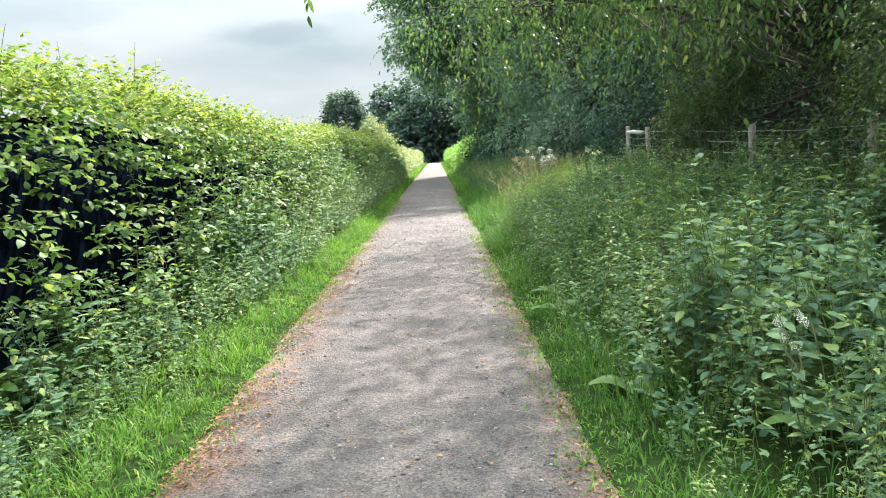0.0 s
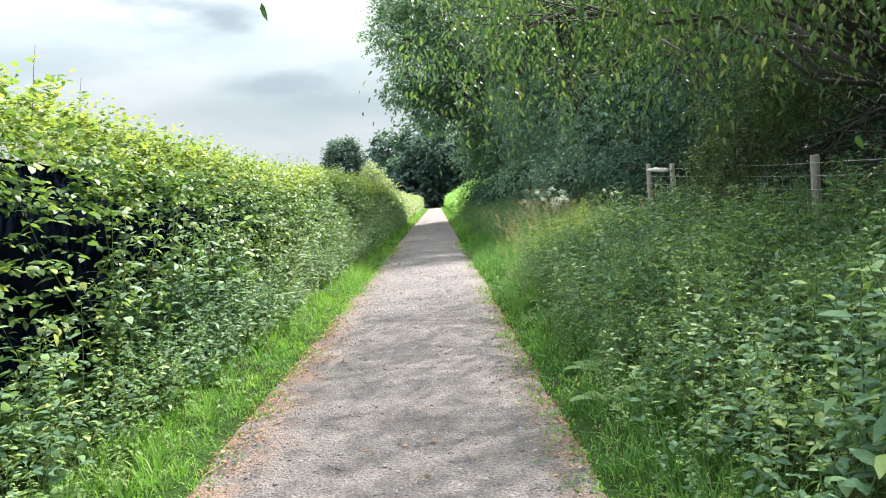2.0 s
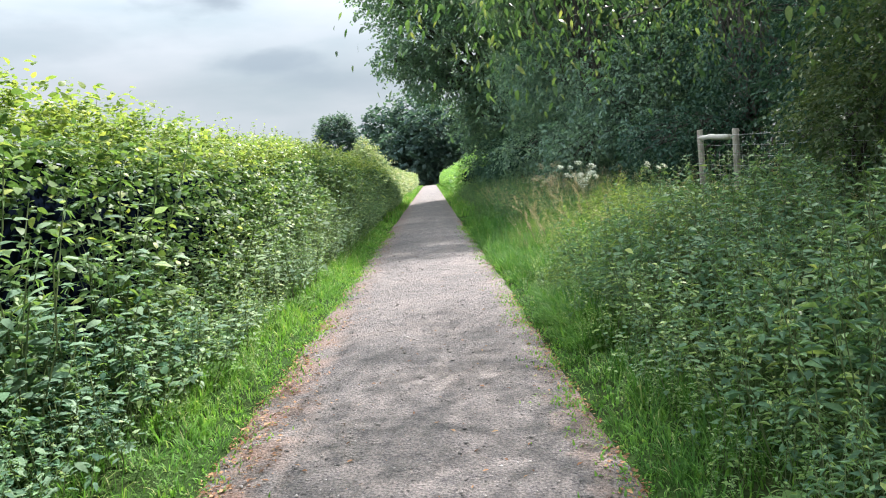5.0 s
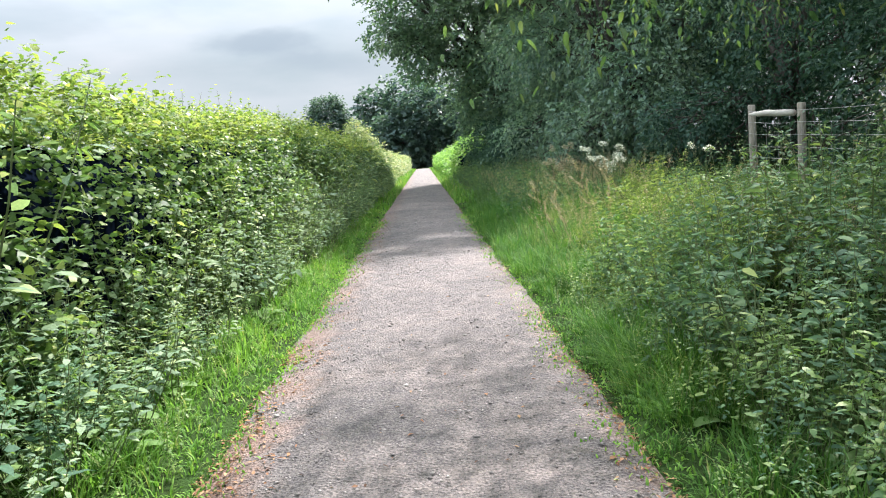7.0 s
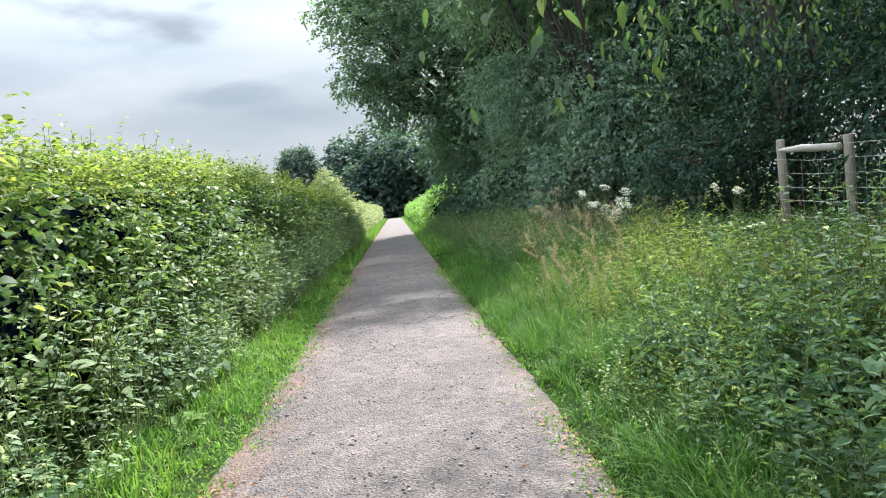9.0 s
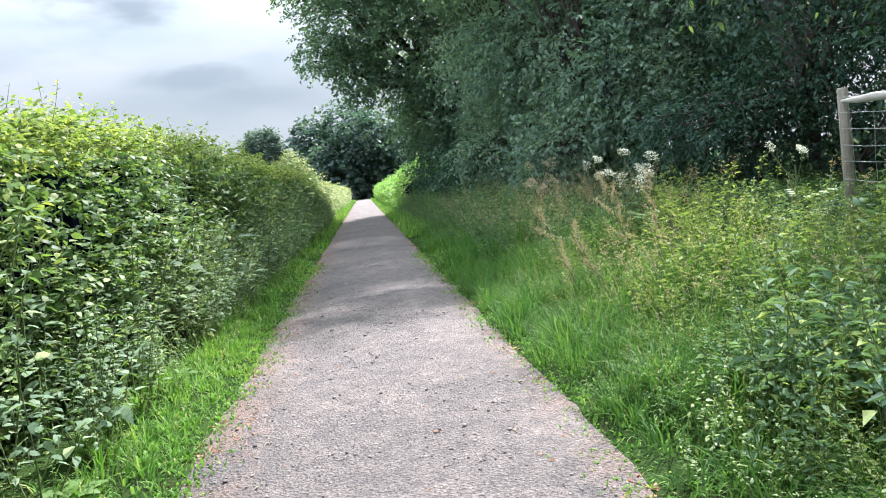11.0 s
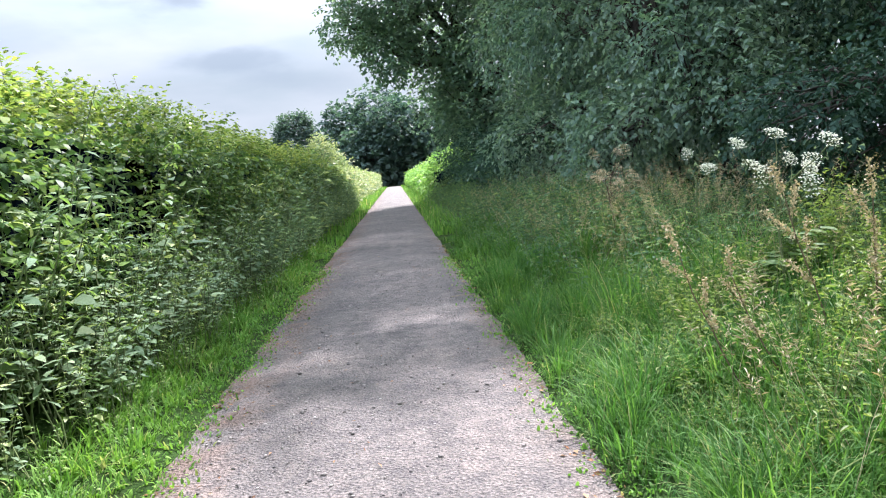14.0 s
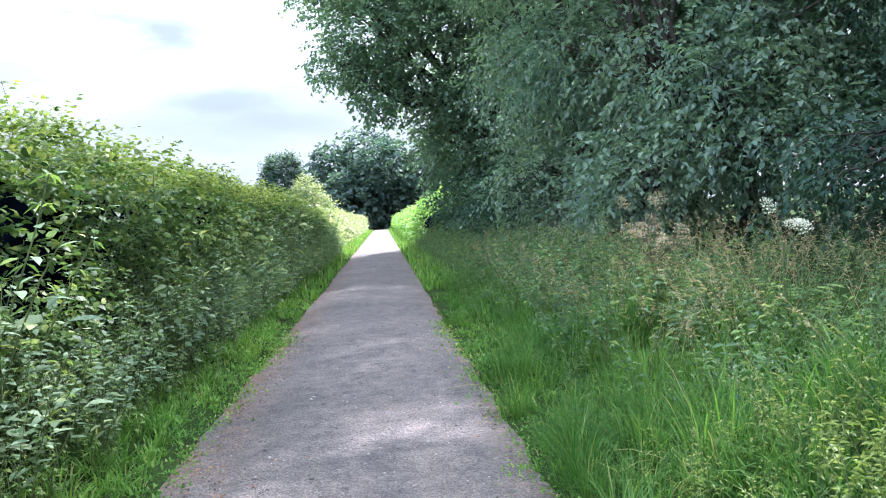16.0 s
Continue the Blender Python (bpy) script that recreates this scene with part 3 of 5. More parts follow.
        leaf_blades(g, Q, np.stack([np.cos(ang), np.sin(ang), rng.uniform(0, 0.8, m)], 1), np.array([0, 0, 1.0]) + rng.normal(0, 0.4, (m, 3)), L, L * 0.55, 0, simple=simple)
    tagged(part("shoots", g, [mats[1], STEM_BROWN], thing), kind="stuff")
    # near-black sheets that stand for the shade inside, and equally dark stems in front
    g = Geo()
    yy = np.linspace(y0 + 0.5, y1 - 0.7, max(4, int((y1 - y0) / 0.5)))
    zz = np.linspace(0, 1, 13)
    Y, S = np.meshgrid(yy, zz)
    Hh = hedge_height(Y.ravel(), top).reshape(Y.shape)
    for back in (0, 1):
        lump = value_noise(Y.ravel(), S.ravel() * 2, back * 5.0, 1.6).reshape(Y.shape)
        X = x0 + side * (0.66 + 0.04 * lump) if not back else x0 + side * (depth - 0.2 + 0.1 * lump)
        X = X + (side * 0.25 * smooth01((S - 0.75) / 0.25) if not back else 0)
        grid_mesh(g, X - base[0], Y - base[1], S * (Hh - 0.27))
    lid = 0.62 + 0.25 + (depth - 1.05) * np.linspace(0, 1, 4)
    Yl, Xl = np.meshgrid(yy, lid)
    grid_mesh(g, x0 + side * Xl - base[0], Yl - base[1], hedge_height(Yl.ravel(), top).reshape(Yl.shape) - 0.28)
    part("shade_core", g, HOLLOW_SHADE, thing, smooth=True)
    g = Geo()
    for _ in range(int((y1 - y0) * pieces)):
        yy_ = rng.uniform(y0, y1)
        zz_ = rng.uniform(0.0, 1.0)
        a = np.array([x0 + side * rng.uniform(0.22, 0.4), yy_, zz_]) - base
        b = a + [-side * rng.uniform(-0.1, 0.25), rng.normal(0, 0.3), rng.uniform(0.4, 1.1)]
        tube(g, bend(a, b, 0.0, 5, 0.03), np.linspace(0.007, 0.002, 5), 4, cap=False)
    tagged(part("brushwood", g, HOLLOW_SHADE, thing), kind="stuff")
    tagged(thing, label, "hedge", group)
    return thing


# ---------- herbs and grass ----------
def nettle_variant(height, pairs, leaf, width=0.5, stems=1, simple=False):
    """A plant of one or more stems with leaf pairs on short stalks, the lowest ones dropped."""
    g = Geo()
    for q in range(stems):
        out = rng.uniform(0, 6.28)
        r = 0.0 if stems == 1 else rng.uniform(0.05, 0.22)
        top = np.array([math.cos(out) * r + rng.normal(0, 0.09), math.sin(out) * r + rng.normal(0, 0.09), height * rng.uniform(0.75, 1.0)])
        stem = bend((0, 0, 0), top, 0.0, 5, 0.015)
        if simple is True:
            tube(g, stem[[0, 2, 4]], [0.005, 0.004, 0.002], 3, 1, cap=False)
        else:
            tube(g, stem, [0.005, 0.0045, 0.004, 0.003, 0.002], 3, 1, cap=False)
        for i in range(pairs):
            f = 0.34 + 0.66 * (i + 0.5) / pairs
            seg = f * 4
            a = min(int(seg), 3)
            p = stem[a] + (stem[a + 1] - stem[a]) * (seg - a)
            size = leaf * (1.0 - 0.6 * max(0.0, (f - 0.6) / 0.4)) * rng.uniform(0.75, 1.2)
            a0 = i * math.pi / 2 + rng.normal(0, 0.5)
            n = 2 if f < 0.9 else 4
            ang = a0 + np.arange(n) * 2 * math.pi / n
            D = np.stack([np.cos(ang), np.sin(ang), np.full(n, 0.2 if f < 0.85 else 0.6)], 1) + rng.normal(0, 0.22, (n, 3))
            stalk = p + unit(D) * (size * rng.uniform(0.15, 0.5, n))[:, None] + rng.normal(0, 0.012, (n, 3))
            leaf_blades(g, stalk, D, np.array([0, 0, 1.0]) + rng.normal(0, 0.28, (n, 3)), size * rng.uniform(0.8, 1.2, n), size * width, 0, droop=0.35, fold=0.25, simple=simple)
            if 0.62 < f < 0.97 and rng.random() < 0.5:
                m = 3
                ang = rng.uniform(0, 6.28, m)
                leaf_blades(g, np.repeat(p[None], m, 0), np.stack([np.cos(ang), np.sin(ang), np.full(m, -0.4)], 1), np.tile([0, 0, 1.0], (m, 1)), 0.06, 0.008, 2, simple=True)
    return g.arrays()


NEAR_NETTLES = [nettle_variant(rng.uniform(0.85, 1.1), int(rng.integers(8, 10)), 0.118, 0.54, 1) for _ in range(10)]
FAR_NETTLES = [nettle_variant(rng.uniform(0.85, 1.1), int(rng.integers(9, 12)), 0.095, 0.5, 1) for _ in range(8)]
FINE = [nettle_variant(rng.uniform(0.8, 1.1), int(rng.integers(7, 9)), 0.09, 0.38, 2, True) for _ in range(8)]
WEED = [nettle_variant(rng.uniform(0.75, 1.05), int(rng.integers(7, 9)), 0.088, 0.5, 2) for _ in range(8)]
FAR_WEED = [nettle_variant(rng.uniform(0.75, 1.05), int(rng.integers(6, 8)), 0.11, 0.48, 2, True) for _ in range(8)]


def stand(name, label, category, P, size, variants, mats=None, lean=0.16):
    g = Geo()
    n = len(P)
    scatter(g, variants, P, rng.uniform(0, 6.28, n), size, rng.normal(0, lean, (n, 2)))
    ob = part(name, g, mats or [NETTLE_LEAF, STEM_GREEN, HERB_LEAF])
    return tagged(ob, label, category, kind="stuff")


def strew(n, x0, x1, y0, y1, power=1.0):
    x = x0 + (x1 - x0) * rng.random(n) ** power
    y = rng.uniform(y0, y1, n)
    return x, y


def set_on_ground(x, y):
    return np.stack([x, y, ground_z(x, y) - 0.02], 1)


def build_left_herbs():
    reseed(31)
    # big nettles near the start
    x, y = strew(430, -2.4, -1.55, 0.4, 11.0, 0.9)
    size = rng.uniform(0.55, 1.05, len(x)) * (0.68 + 0.42 * smooth01((-x - 1.65) / 0.6)) * (0.95 + 0.5 * value_noise(x, y, 0, 0.75)) * (0.82 + 0.18 * smooth01((y - 4) / 4))
    stand("nettle_bed", "tall green stinging nettles along the foot of the hedge", "nettles", set_on_ground(x, y), size, NEAR_NETTLES)
    # willowherb and finer weeds, taller further on
    x, y = strew(1250, -2.45, -1.52, 6.0, 46.0, 0.8)
    keep = (y > 12) | (rng.random(len(x)) < 0.5)
    x, y = x[keep], y[keep]
    grow = 0.72 + 0.55 * smooth01((-x - 1.6) / 0.7)
    size = rng.uniform(0.55, 1.3, len(x)) * grow * (1 + 0.18 * smooth01((y - 9) / 4)) * (1.0 + 0.6 * value_noise(x, y, 0, 0.7))
    for near, label in ((y < 22, "dense dull-green tall weeds growing up against the hedge"), (y >= 22, "dull-green tall weeds along the shaded stretch of the hedge")):
        stand("tall_weeds", label, "weeds", set_on_ground(x[near], y[near]), size[near], WEED if "dense" in label else FAR_WEED, [WEED_LEAF, STEM_GREEN, HERB_LEAF])


    # low herbs that fill the grass towards the path
    x, y = strew(400, -1.75, -1.2, -1.5, 22.0)
    size = rng.uniform(0.16, 0.42, len(x)) * (0.6 + 0.9 * smooth01((-x - 1.2) / 0.5)) * (1 + 0.8 * value_noise(x, y, 4, 1.3))
    stand("low_herbs", "low leafy green herbs growing in the grass verge", "herbs", set_on_ground(x, y), size, WEED + FAR_NETTLES, [HERB_LEAF, STEM_GREEN, HERB_LEAF])


def build_right_herbs():
    reseed(32)
    x, y = strew(520, 1.18, 2.1, -1.0, 13.0, 0.8)
    size = rng.uniform(0.2, 0.5, len(x)) * (0.5 + 0.9 * smooth01((x - 1.15) / 0.7)) * (1 + 0.9 * value_noise(x, y, 4, 1.1))
    stand("low_herbs", "low soft green herbs creeping from the bank into the grass", "herbs", set_on_ground(x, y), size, WEED + FAR_NETTLES, [HERB_LEAF, STEM_GREEN, HERB_LEAF])

    def bank(n, x0, x1, y0, y1):
        x, y = strew(n, x0, x1, y0, y1)
        return x, y
    x, y = bank(2650, 1.35, 5.3, -1.5, 12.5)
    # the corner by the start is thinner
    front = ((x < 3.6) | (rng.random(len(x)) < 0.6)) & ((y > 1.5 * (x - 1.4) - 0.6) | (rng.random(len(x)) < 0.3))
    x, y = x[front], y[front]
    edge = smooth01((x - 1.25) / 0.75)
    keep = rng.random(len(x)) < 0.5 + 0.5 * edge
    x, y, edge = x[keep], y[keep], edge[keep]
    size = rng.uniform(0.6, 1.05, len(x)) * (0.42 + 0.6 * edge) * (1 + 0.45 * value_noise(x, y, 0, 0.8))
    big = value_noise(x, y, 2.0, 0.35) + 0.35 * smooth01((5 - y) / 4) > 0.02
    stand("nettle_bank", "tall blue-green nettles crowding the bank below the fence", "nettles", set_on_ground(x[big & (y < 5)], y[big & (y < 5)]), size[big & (y < 5)], NEAR_NETTLES)
    stand("nettle_bank", "tall blue-green nettles further along the bank", "nettles", set_on_ground(x[big & (y >= 5)], y[big & (y >= 5)]), size[big & (y >= 5)], FAR_NETTLES)
    stand("weed_bank", "dense soft green weeds on the bank below the fence", "weeds", set_on_ground(x[~big], y[~big]), size[~big], FINE + FAR_WEED)
    x, y = bank(620, 1.5, 3.7, 10.8, 17.6)
    size = rng.uniform(0.45, 0.9, len(x)) * (0.38 + 0.5 * smooth01((x - 1.4) / 1.0)) * (1 + 0.5 * value_noise(x, y, 7, 1.2))
    stand("sun_tinted_patch", "fine yellow-green herbs standing in the sunny part of the bank", "weeds", set_on_ground(x, y), size, FINE, [SUN_TINTED_HERB, STEM_GREEN, SUN_TINTED_HERB])
    x, y = bank(800, 2.2, 5.8, 12.8, 32.0)
    size = rng.uniform(0.4, 0.75, len(x)) * (0.5 + 0.4 * smooth01((x - 2.2) / 1.2))
    stand("weed_bank", "mixed green weeds behind the rough grass of the bank", "weeds", set_on_ground(x, y), size, FINE + FAR_WEED)


def build_shaded_weeds():
    reseed(33)
    x, y = strew(900, 1.4, 3.4, 18.0, 48.0, 0.8)
    size = rng.uniform(0.5, 1.05, len(x)) * (0.25 + 0.8 * smooth01((x - 1.3) / 1.0)) * (0.75 + 0.35 * smooth01((y - 17) / 6))
    stand("shaded_weeds", "soft blue-green weeds and tall grass in the tree shade beside the path", "weeds", set_on_ground(x, y), size, FINE + FAR_WEED)


def blades(g, x, y, h, w, lean, slot=0):
    n = len(x)
    ang = rng.uniform(0, 6.28, n)
    D = np.stack([np.cos(ang), np.sin(ang), np.zeros(n)], 1)
    foot = ground_z(x, y)
    foot = np.where(np.abs(x) < 1.12, np.maximum(foot, path_z(x)), foot)
    grass_blades(g, np.stack([x, y, foot - 0.01], 1), D, h, w, lean, slot)


def tufts(g, cx, cy, per, height, spread, width):
    """Tufts of grass: blades that rise from a small foot and arch outwards."""
    n = len(cx)
    for i in range(per):
        ang = rng.uniform(0, 6.28, n)
        r = spread * np.sqrt(rng.random(n)) * 0.5
        x, y = cx + np.cos(ang) * r, cy + np.sin(ang) * r
        D = unit(np.stack([np.cos(ang), np.sin(ang), np.zeros(n)], 1) + rng.normal(0, 0.35, (n, 3)) * [1, 1, 0])
        h = height * rng.uniform(0.55, 1.2, n)
        grass_blades(g, np.stack([x, y, ground_z(x, y) - 0.01], 1), D, h, width * rng.uniform(0.6, 1.3, n), rng.uniform(0.35, 1.35, n))


def build_grass():
    reseed(34)
    # left verge
    g = Geo()
    n = 1500
    y = -1.0 + 29 * rng.random(n) ** 1.15
    inner = path_edge(y, -1)
    t = rng.random(n) ** 1.1
    x = -inner + 0.03 - t * 0.72
    h = (0.045 + 0.15 * smooth01(t * 1.5)) * (1 + 0.6 * value_noise(x, y, 0, 1.4))
    tufts(g, x, y, 15, np.maximum(h, 0.03), 0.12 + 0.0 * h, 0.0055 * (1 + np.maximum(y, 0) / 20))
    ob = part("verge_grass", g, GRASS_BLADE)
    tagged(ob, "short bright green grass verge between path and hedge", "grass", kind="stuff")
    # right verge, low at the path and longer up the bank
    g = Geo()
    n = 1250
    y = -1.0 + 28.5 * rng.random(n) ** 1.0
    inner = path_edge(y, 1)
    open_bank = smooth01((y - 11.0) / 3.0)
    reach = 0.7 + 1.35 * open_bank
    t = rng.random(n) ** 1.05
    x = inner - 0.02 + t * reach
    h = (0.06 + (0.22 + 0.12 * open_bank) * smooth01(t * 2.0)) * (1 + 1.0 * value_noise(x, y, 1.0, 1.2))
    tufts(g, x, y, 18, np.maximum(0.88 * h, 0.04), 0.12 + 0.25 * h, 0.0046 * (1 + np.maximum(y, 0) / 20))
    # deep tussocks whose long blades arch over
    n = 520
    y = 9.0 + 21.0 * rng.random(n) ** 1.3
    t = rng.random(n)
    x = path_edge(y, 1) + 0.08 + t * (0.5 + 1.7 * smooth01((y - 10.0) / 3.0))
    clump = 1 + 1.1 * value_noise(x, y, 5.0, 1.0)
    h = (0.17 + 0.2 * smooth01(t * 3.0)) * np.maximum(clump, 0.35) * rng.uniform(0.8, 1.25, n) * (0.75 + 0.35 * smooth01((y - 11) / 3))
    tufts(g, x, y, 46, h, 0.16 + 0.3 * h, 0.0044 * (1 + y / 22))
    n = 150
    y = rng.uniform(12.5, 20.5, n)
    x = path_edge(y, 1) + 0.06 + 1.3 * rng.random(n) ** 1.3
    h = rng.uniform(0.26, 0.42, n) * np.maximum(1 + 0.9 * value_noise(x, y, 8.0, 1.5), 0.4)
    tufts(g, x, y, 54, h, 0.12 + 0.2 * h, 0.0052 + 0.0 * h)
    x, y = strew(260, 1.7, 3.4, 12.3, 17.8)
    tufts(g, x, y, 24, rng.uniform(0.3, 0.55, 260) * (0.6 + 0.5 * smooth01((x - 1.6) / 1.0)), np.full(260, 0.2), np.full(260, 0.006))
    ob = part("bank_grass", g, DIMMED_BANK_BLADE)
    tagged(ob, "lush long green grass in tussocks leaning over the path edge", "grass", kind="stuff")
    # low sward that runs in between and creeps onto the path
    g = Geo()
    n = 23000
    y = -1.0 + 25 * rng.random(n) ** 1.05
    side = np.where(rng.random(n) < 0.42, -1, 1)
    inner = np.where(side < 0, path_edge(y, -1), path_edge(y, 1))
    wide = np.where(side < 0, 0.75, 0.75 + 1.0 * smooth01((y - 11.0) / 3.0))
    off = wide * rng.random(n) ** 2.0 - np.abs(rng.normal(0, 0.12, n))
    off += 0.09 * value_noise(y, side * 2.0, 0, 2.2)
    x = side * (inner + off)
    h = rng.uniform(0.03, 0.09, n) * (0.6 + 0.8 * smooth01(off / 0.3))
    blades(g, x, y, h, rng.uniform(0.005, 0.011, n) * (1 + np.maximum(y, 0) / 20), rng.uniform(0.3, 1.3, n))
    ob = part("short_sward", g, GRASS_BLADE)
    tagged(ob, "short sward creeping over the edges of the gravel", "grass", kind="stuff")
    # further verges
    g = Geo()
    n = 8000
    y = 28 + 92 * rng.random(n) ** 1.4
    side = np.where(rng.random(n) < 0.5, -1, 1)
    x = side * (1.05 + rng.random(n) * 0.9)
    blades(g, x, y, rng.uniform(0.08, 0.4, n), rng.uniform(0.015, 0.03, n), rng.uniform(0.2, 0.9, n))
    ob = part("distant_verge_grass", g, GRASS_BLADE)
    tagged(ob, "grass verges along the far stretch of the path", "grass", kind="stuff")


def seed_head_variant():
    g = Geo()
    h = rng.uniform(0.75, 1.1)
    off = np.array([rng.normal(0, 0.24), rng.normal(0, 0.24), 0])
    p = bend((0, 0, 0), off + [0, 0, h], 0.0, 5, 0.01)
    tube(g, p, np.linspace(0.0022, 0.001, 5), 3, 0, cap=False)
    m = 22
    f = rng.uniform(0.74, 1.0, m)
    ang = rng.uniform(0, 6.28, m)
    D = np.stack([np.cos(ang) * 0.8, np.sin(ang) * 0.8, np.full(m, 0.5)], 1)
    leaf_blades(g, (off + [0, 0, h]) * f[:, None] + rng.normal(0, 0.012, (m, 3)), D, np.array([0, 0, 1.0]) + rng.normal(0, 0.6, (m, 3)), rng.uniform(0.025, 0.06, m), 0.008, 0, simple=True)
    return g.arrays()


def build_seed_grass():
    g = Geo()
    variants = [seed_head_variant() for _ in range(8)]
    xs, ys = [], []
    for x0, x1, y0, y1, n in ((2.2, 4.6, 13.5, 22.0, 140), (2.1, 4.4, 19.0, 32.0, 750), (2.3, 4.0, 9.5, 13.0, 60), (1.6, 2.3, 13.2, 15.0, 40)):
        x, y = strew(n, x0, x1, y0, y1)
        xs.append(x), ys.append(y)
    x, y = np.concatenate(xs), np.concatenate(ys)
    scatter(g, variants, set_on_ground(x, y), rng.uniform(0, 6.28, len(x)), rng.uniform(0.5, 0.88, len(x)), rng.normal(0, 0.15, (len(x), 2)))
    ob = part("seeding_grass", g, SEED_GRASS)
    tagged(ob, "tall tan seeding grasses on the bank", "grass", kind="stuff")


# ---------- trees and bushes ----------
def spray_leaves(g, A, axis, length, leaf, k, slot=0, simple=False, hang=0.4, width=0.5, base=None):
    """Leaves set along short twigs from A."""
    n = len(A)
    side = unit(np.cross(axis, np.array([0, 0, 1.0]) + rng.normal(0, 0.2, (n, 3))))
    for i in range(k):
        f = (i + 0.6 * rng.random(n)) / k
        P = A + axis * (length * f)[:, None]
        P[:, 2] -= hang * length * f * f
        s = np.where(i % 2, 1.0, -1.0)
        D = axis * 0.55 + side * s * 0.8 + rng.normal(0, 0.25, (n, 3)) + np.array([0, 0, -hang])
        N = np.array([0, 0, 1.0]) + rng.normal(0, 0.4, (n, 3))
        L = leaf * rng.uniform(0.65, 1.25, n)
        leaf_blades(g, P - base if base is not None else P, D, N, L, L * width * rng.uniform(0.85, 1.2, n), slot, simple=simple, droop=0.2)


def blob_points(blobs, n, lo=0.62, hi=1.05, rough=0.3, scale=0.6):
    """Points near the outside of a group of lumps, with the way out of the lump."""
    w = np.array([r[0] * r[1] + r[1] * r[2] + r[0] * r[2] for _, r in blobs], float)
    pick = rng.choice(len(blobs), n, p=w / w.sum())
    C = np.array([c for c, _ in blobs], float)[pick]
    R = np.array([r for _, r in blobs], float)[pick]
    u = unit(rng.normal(0, 1, (n, 3)))
    lump = value_noise(u[:, 0] * 2 + pick, u[:, 1] * 2, u[:, 2] * 2, 1.3)
    rad = rng.uniform(lo, hi, n) * (1 + rough * lump)
    P = C + u * R * rad[:, None]
    inside = np.zeros(n, bool)
    for i, (c, r) in enumerate(blobs):
        q = np.linalg.norm((P - np.array(c)) / np.array(r), axis=1)
        inside |= (q < lo * 0.85) & (pick != i)
    P, u, R = P[~inside], u[~inside], R[~inside]
    return P, unit(u / R)


def build_tree(name, label, base, trunk_r, fork, blobs, sprays, leaf, k, mat, category="tree", simple=False, hang=0.35, width=0.5, gaps=0.0, twig=0.5, group="", low=None, lo=0.62):
    thing = new(name)
    thing.location = base
    b = np.array(base, float)
    reseed(int(abs(base[0]) * 37 + abs(base[1]) * 101))
    g = Geo()
    top = np.array(fork, float) - b
    p = bend((0, 0, -0.15), top, 0.0, 6, trunk_r * 0.25)
    p[0] = (0, 0, -0.15)
    tube(g, p, np.array([1.45, 1.05, 0.95, 0.85, 0.78, 0.7]) * trunk_r, 10)
    part("trunk", g, BARK, thing, smooth=True)
    for c, r in blobs:
        g = Geo()
        c = np.array(c, float) - b
        start = top * rng.uniform(0.75, 1.0)
        q = bend(start, c, 0.08 * np.linalg.norm(c - start), 7, 0.06 * np.linalg.norm(c - start) ** 0.5)
        q[0] = start
        tube(g, q, np.linspace(trunk_r * 0.5, trunk_r * 0.16, 7), 6, cap=False)
        for _ in range(7):
            u = unit(rng.normal(0, 1, 3))
            e = c + u * np.array(r) * rng.uniform(0.7, 0.98)
            s = q[rng.integers(3, 7)]
            tube(g, bend(s, e, 0.05, 5, 0.05), np.linspace(trunk_r * 0.15, 0.006, 5), 4, cap=False)
        part("limb", g, BARK, thing)
    g = Geo()
    P, u = blob_points(blobs, sprays, lo=lo)
    if gaps:
        hole = value_noise(P[:, 0], P[:, 1], P[:, 2] * 1.8, gaps)
        m = hole > (-0.14 if gaps > 0.5 else 0.0)
        P, u = P[m], u[m]
    if low is not None:
        m = P[:, 2] > low
        P, u = P[m], u[m]
    axis = unit(u * 0.9 + rng.normal(0, 0.5, P.shape) + np.array([0, 0, -0.15]))
    spray_leaves(g, P, axis, rng.uniform(0.5, 1.3, len(P)) * twig, leaf, k, simple=simple, hang=hang, width=width, base=b)
    part("crown", g, mat, thing)
    tagged(thing, label, category, group)
    return thing


def lumps(n, x, y, z, r):
    """Lumps strewn in a box, for a wide crown."""
    out = []
    for _ in range(n):
        s = rng.uniform(*r)
        out.append(((rng.uniform(*x), rng.uniform(*y), rng.uniform(*z)), (s * rng.uniform(0.9, 1.2), s * rng.uniform(0.9, 1.2), s * rng.uniform(0.7, 0.95))))
    return out


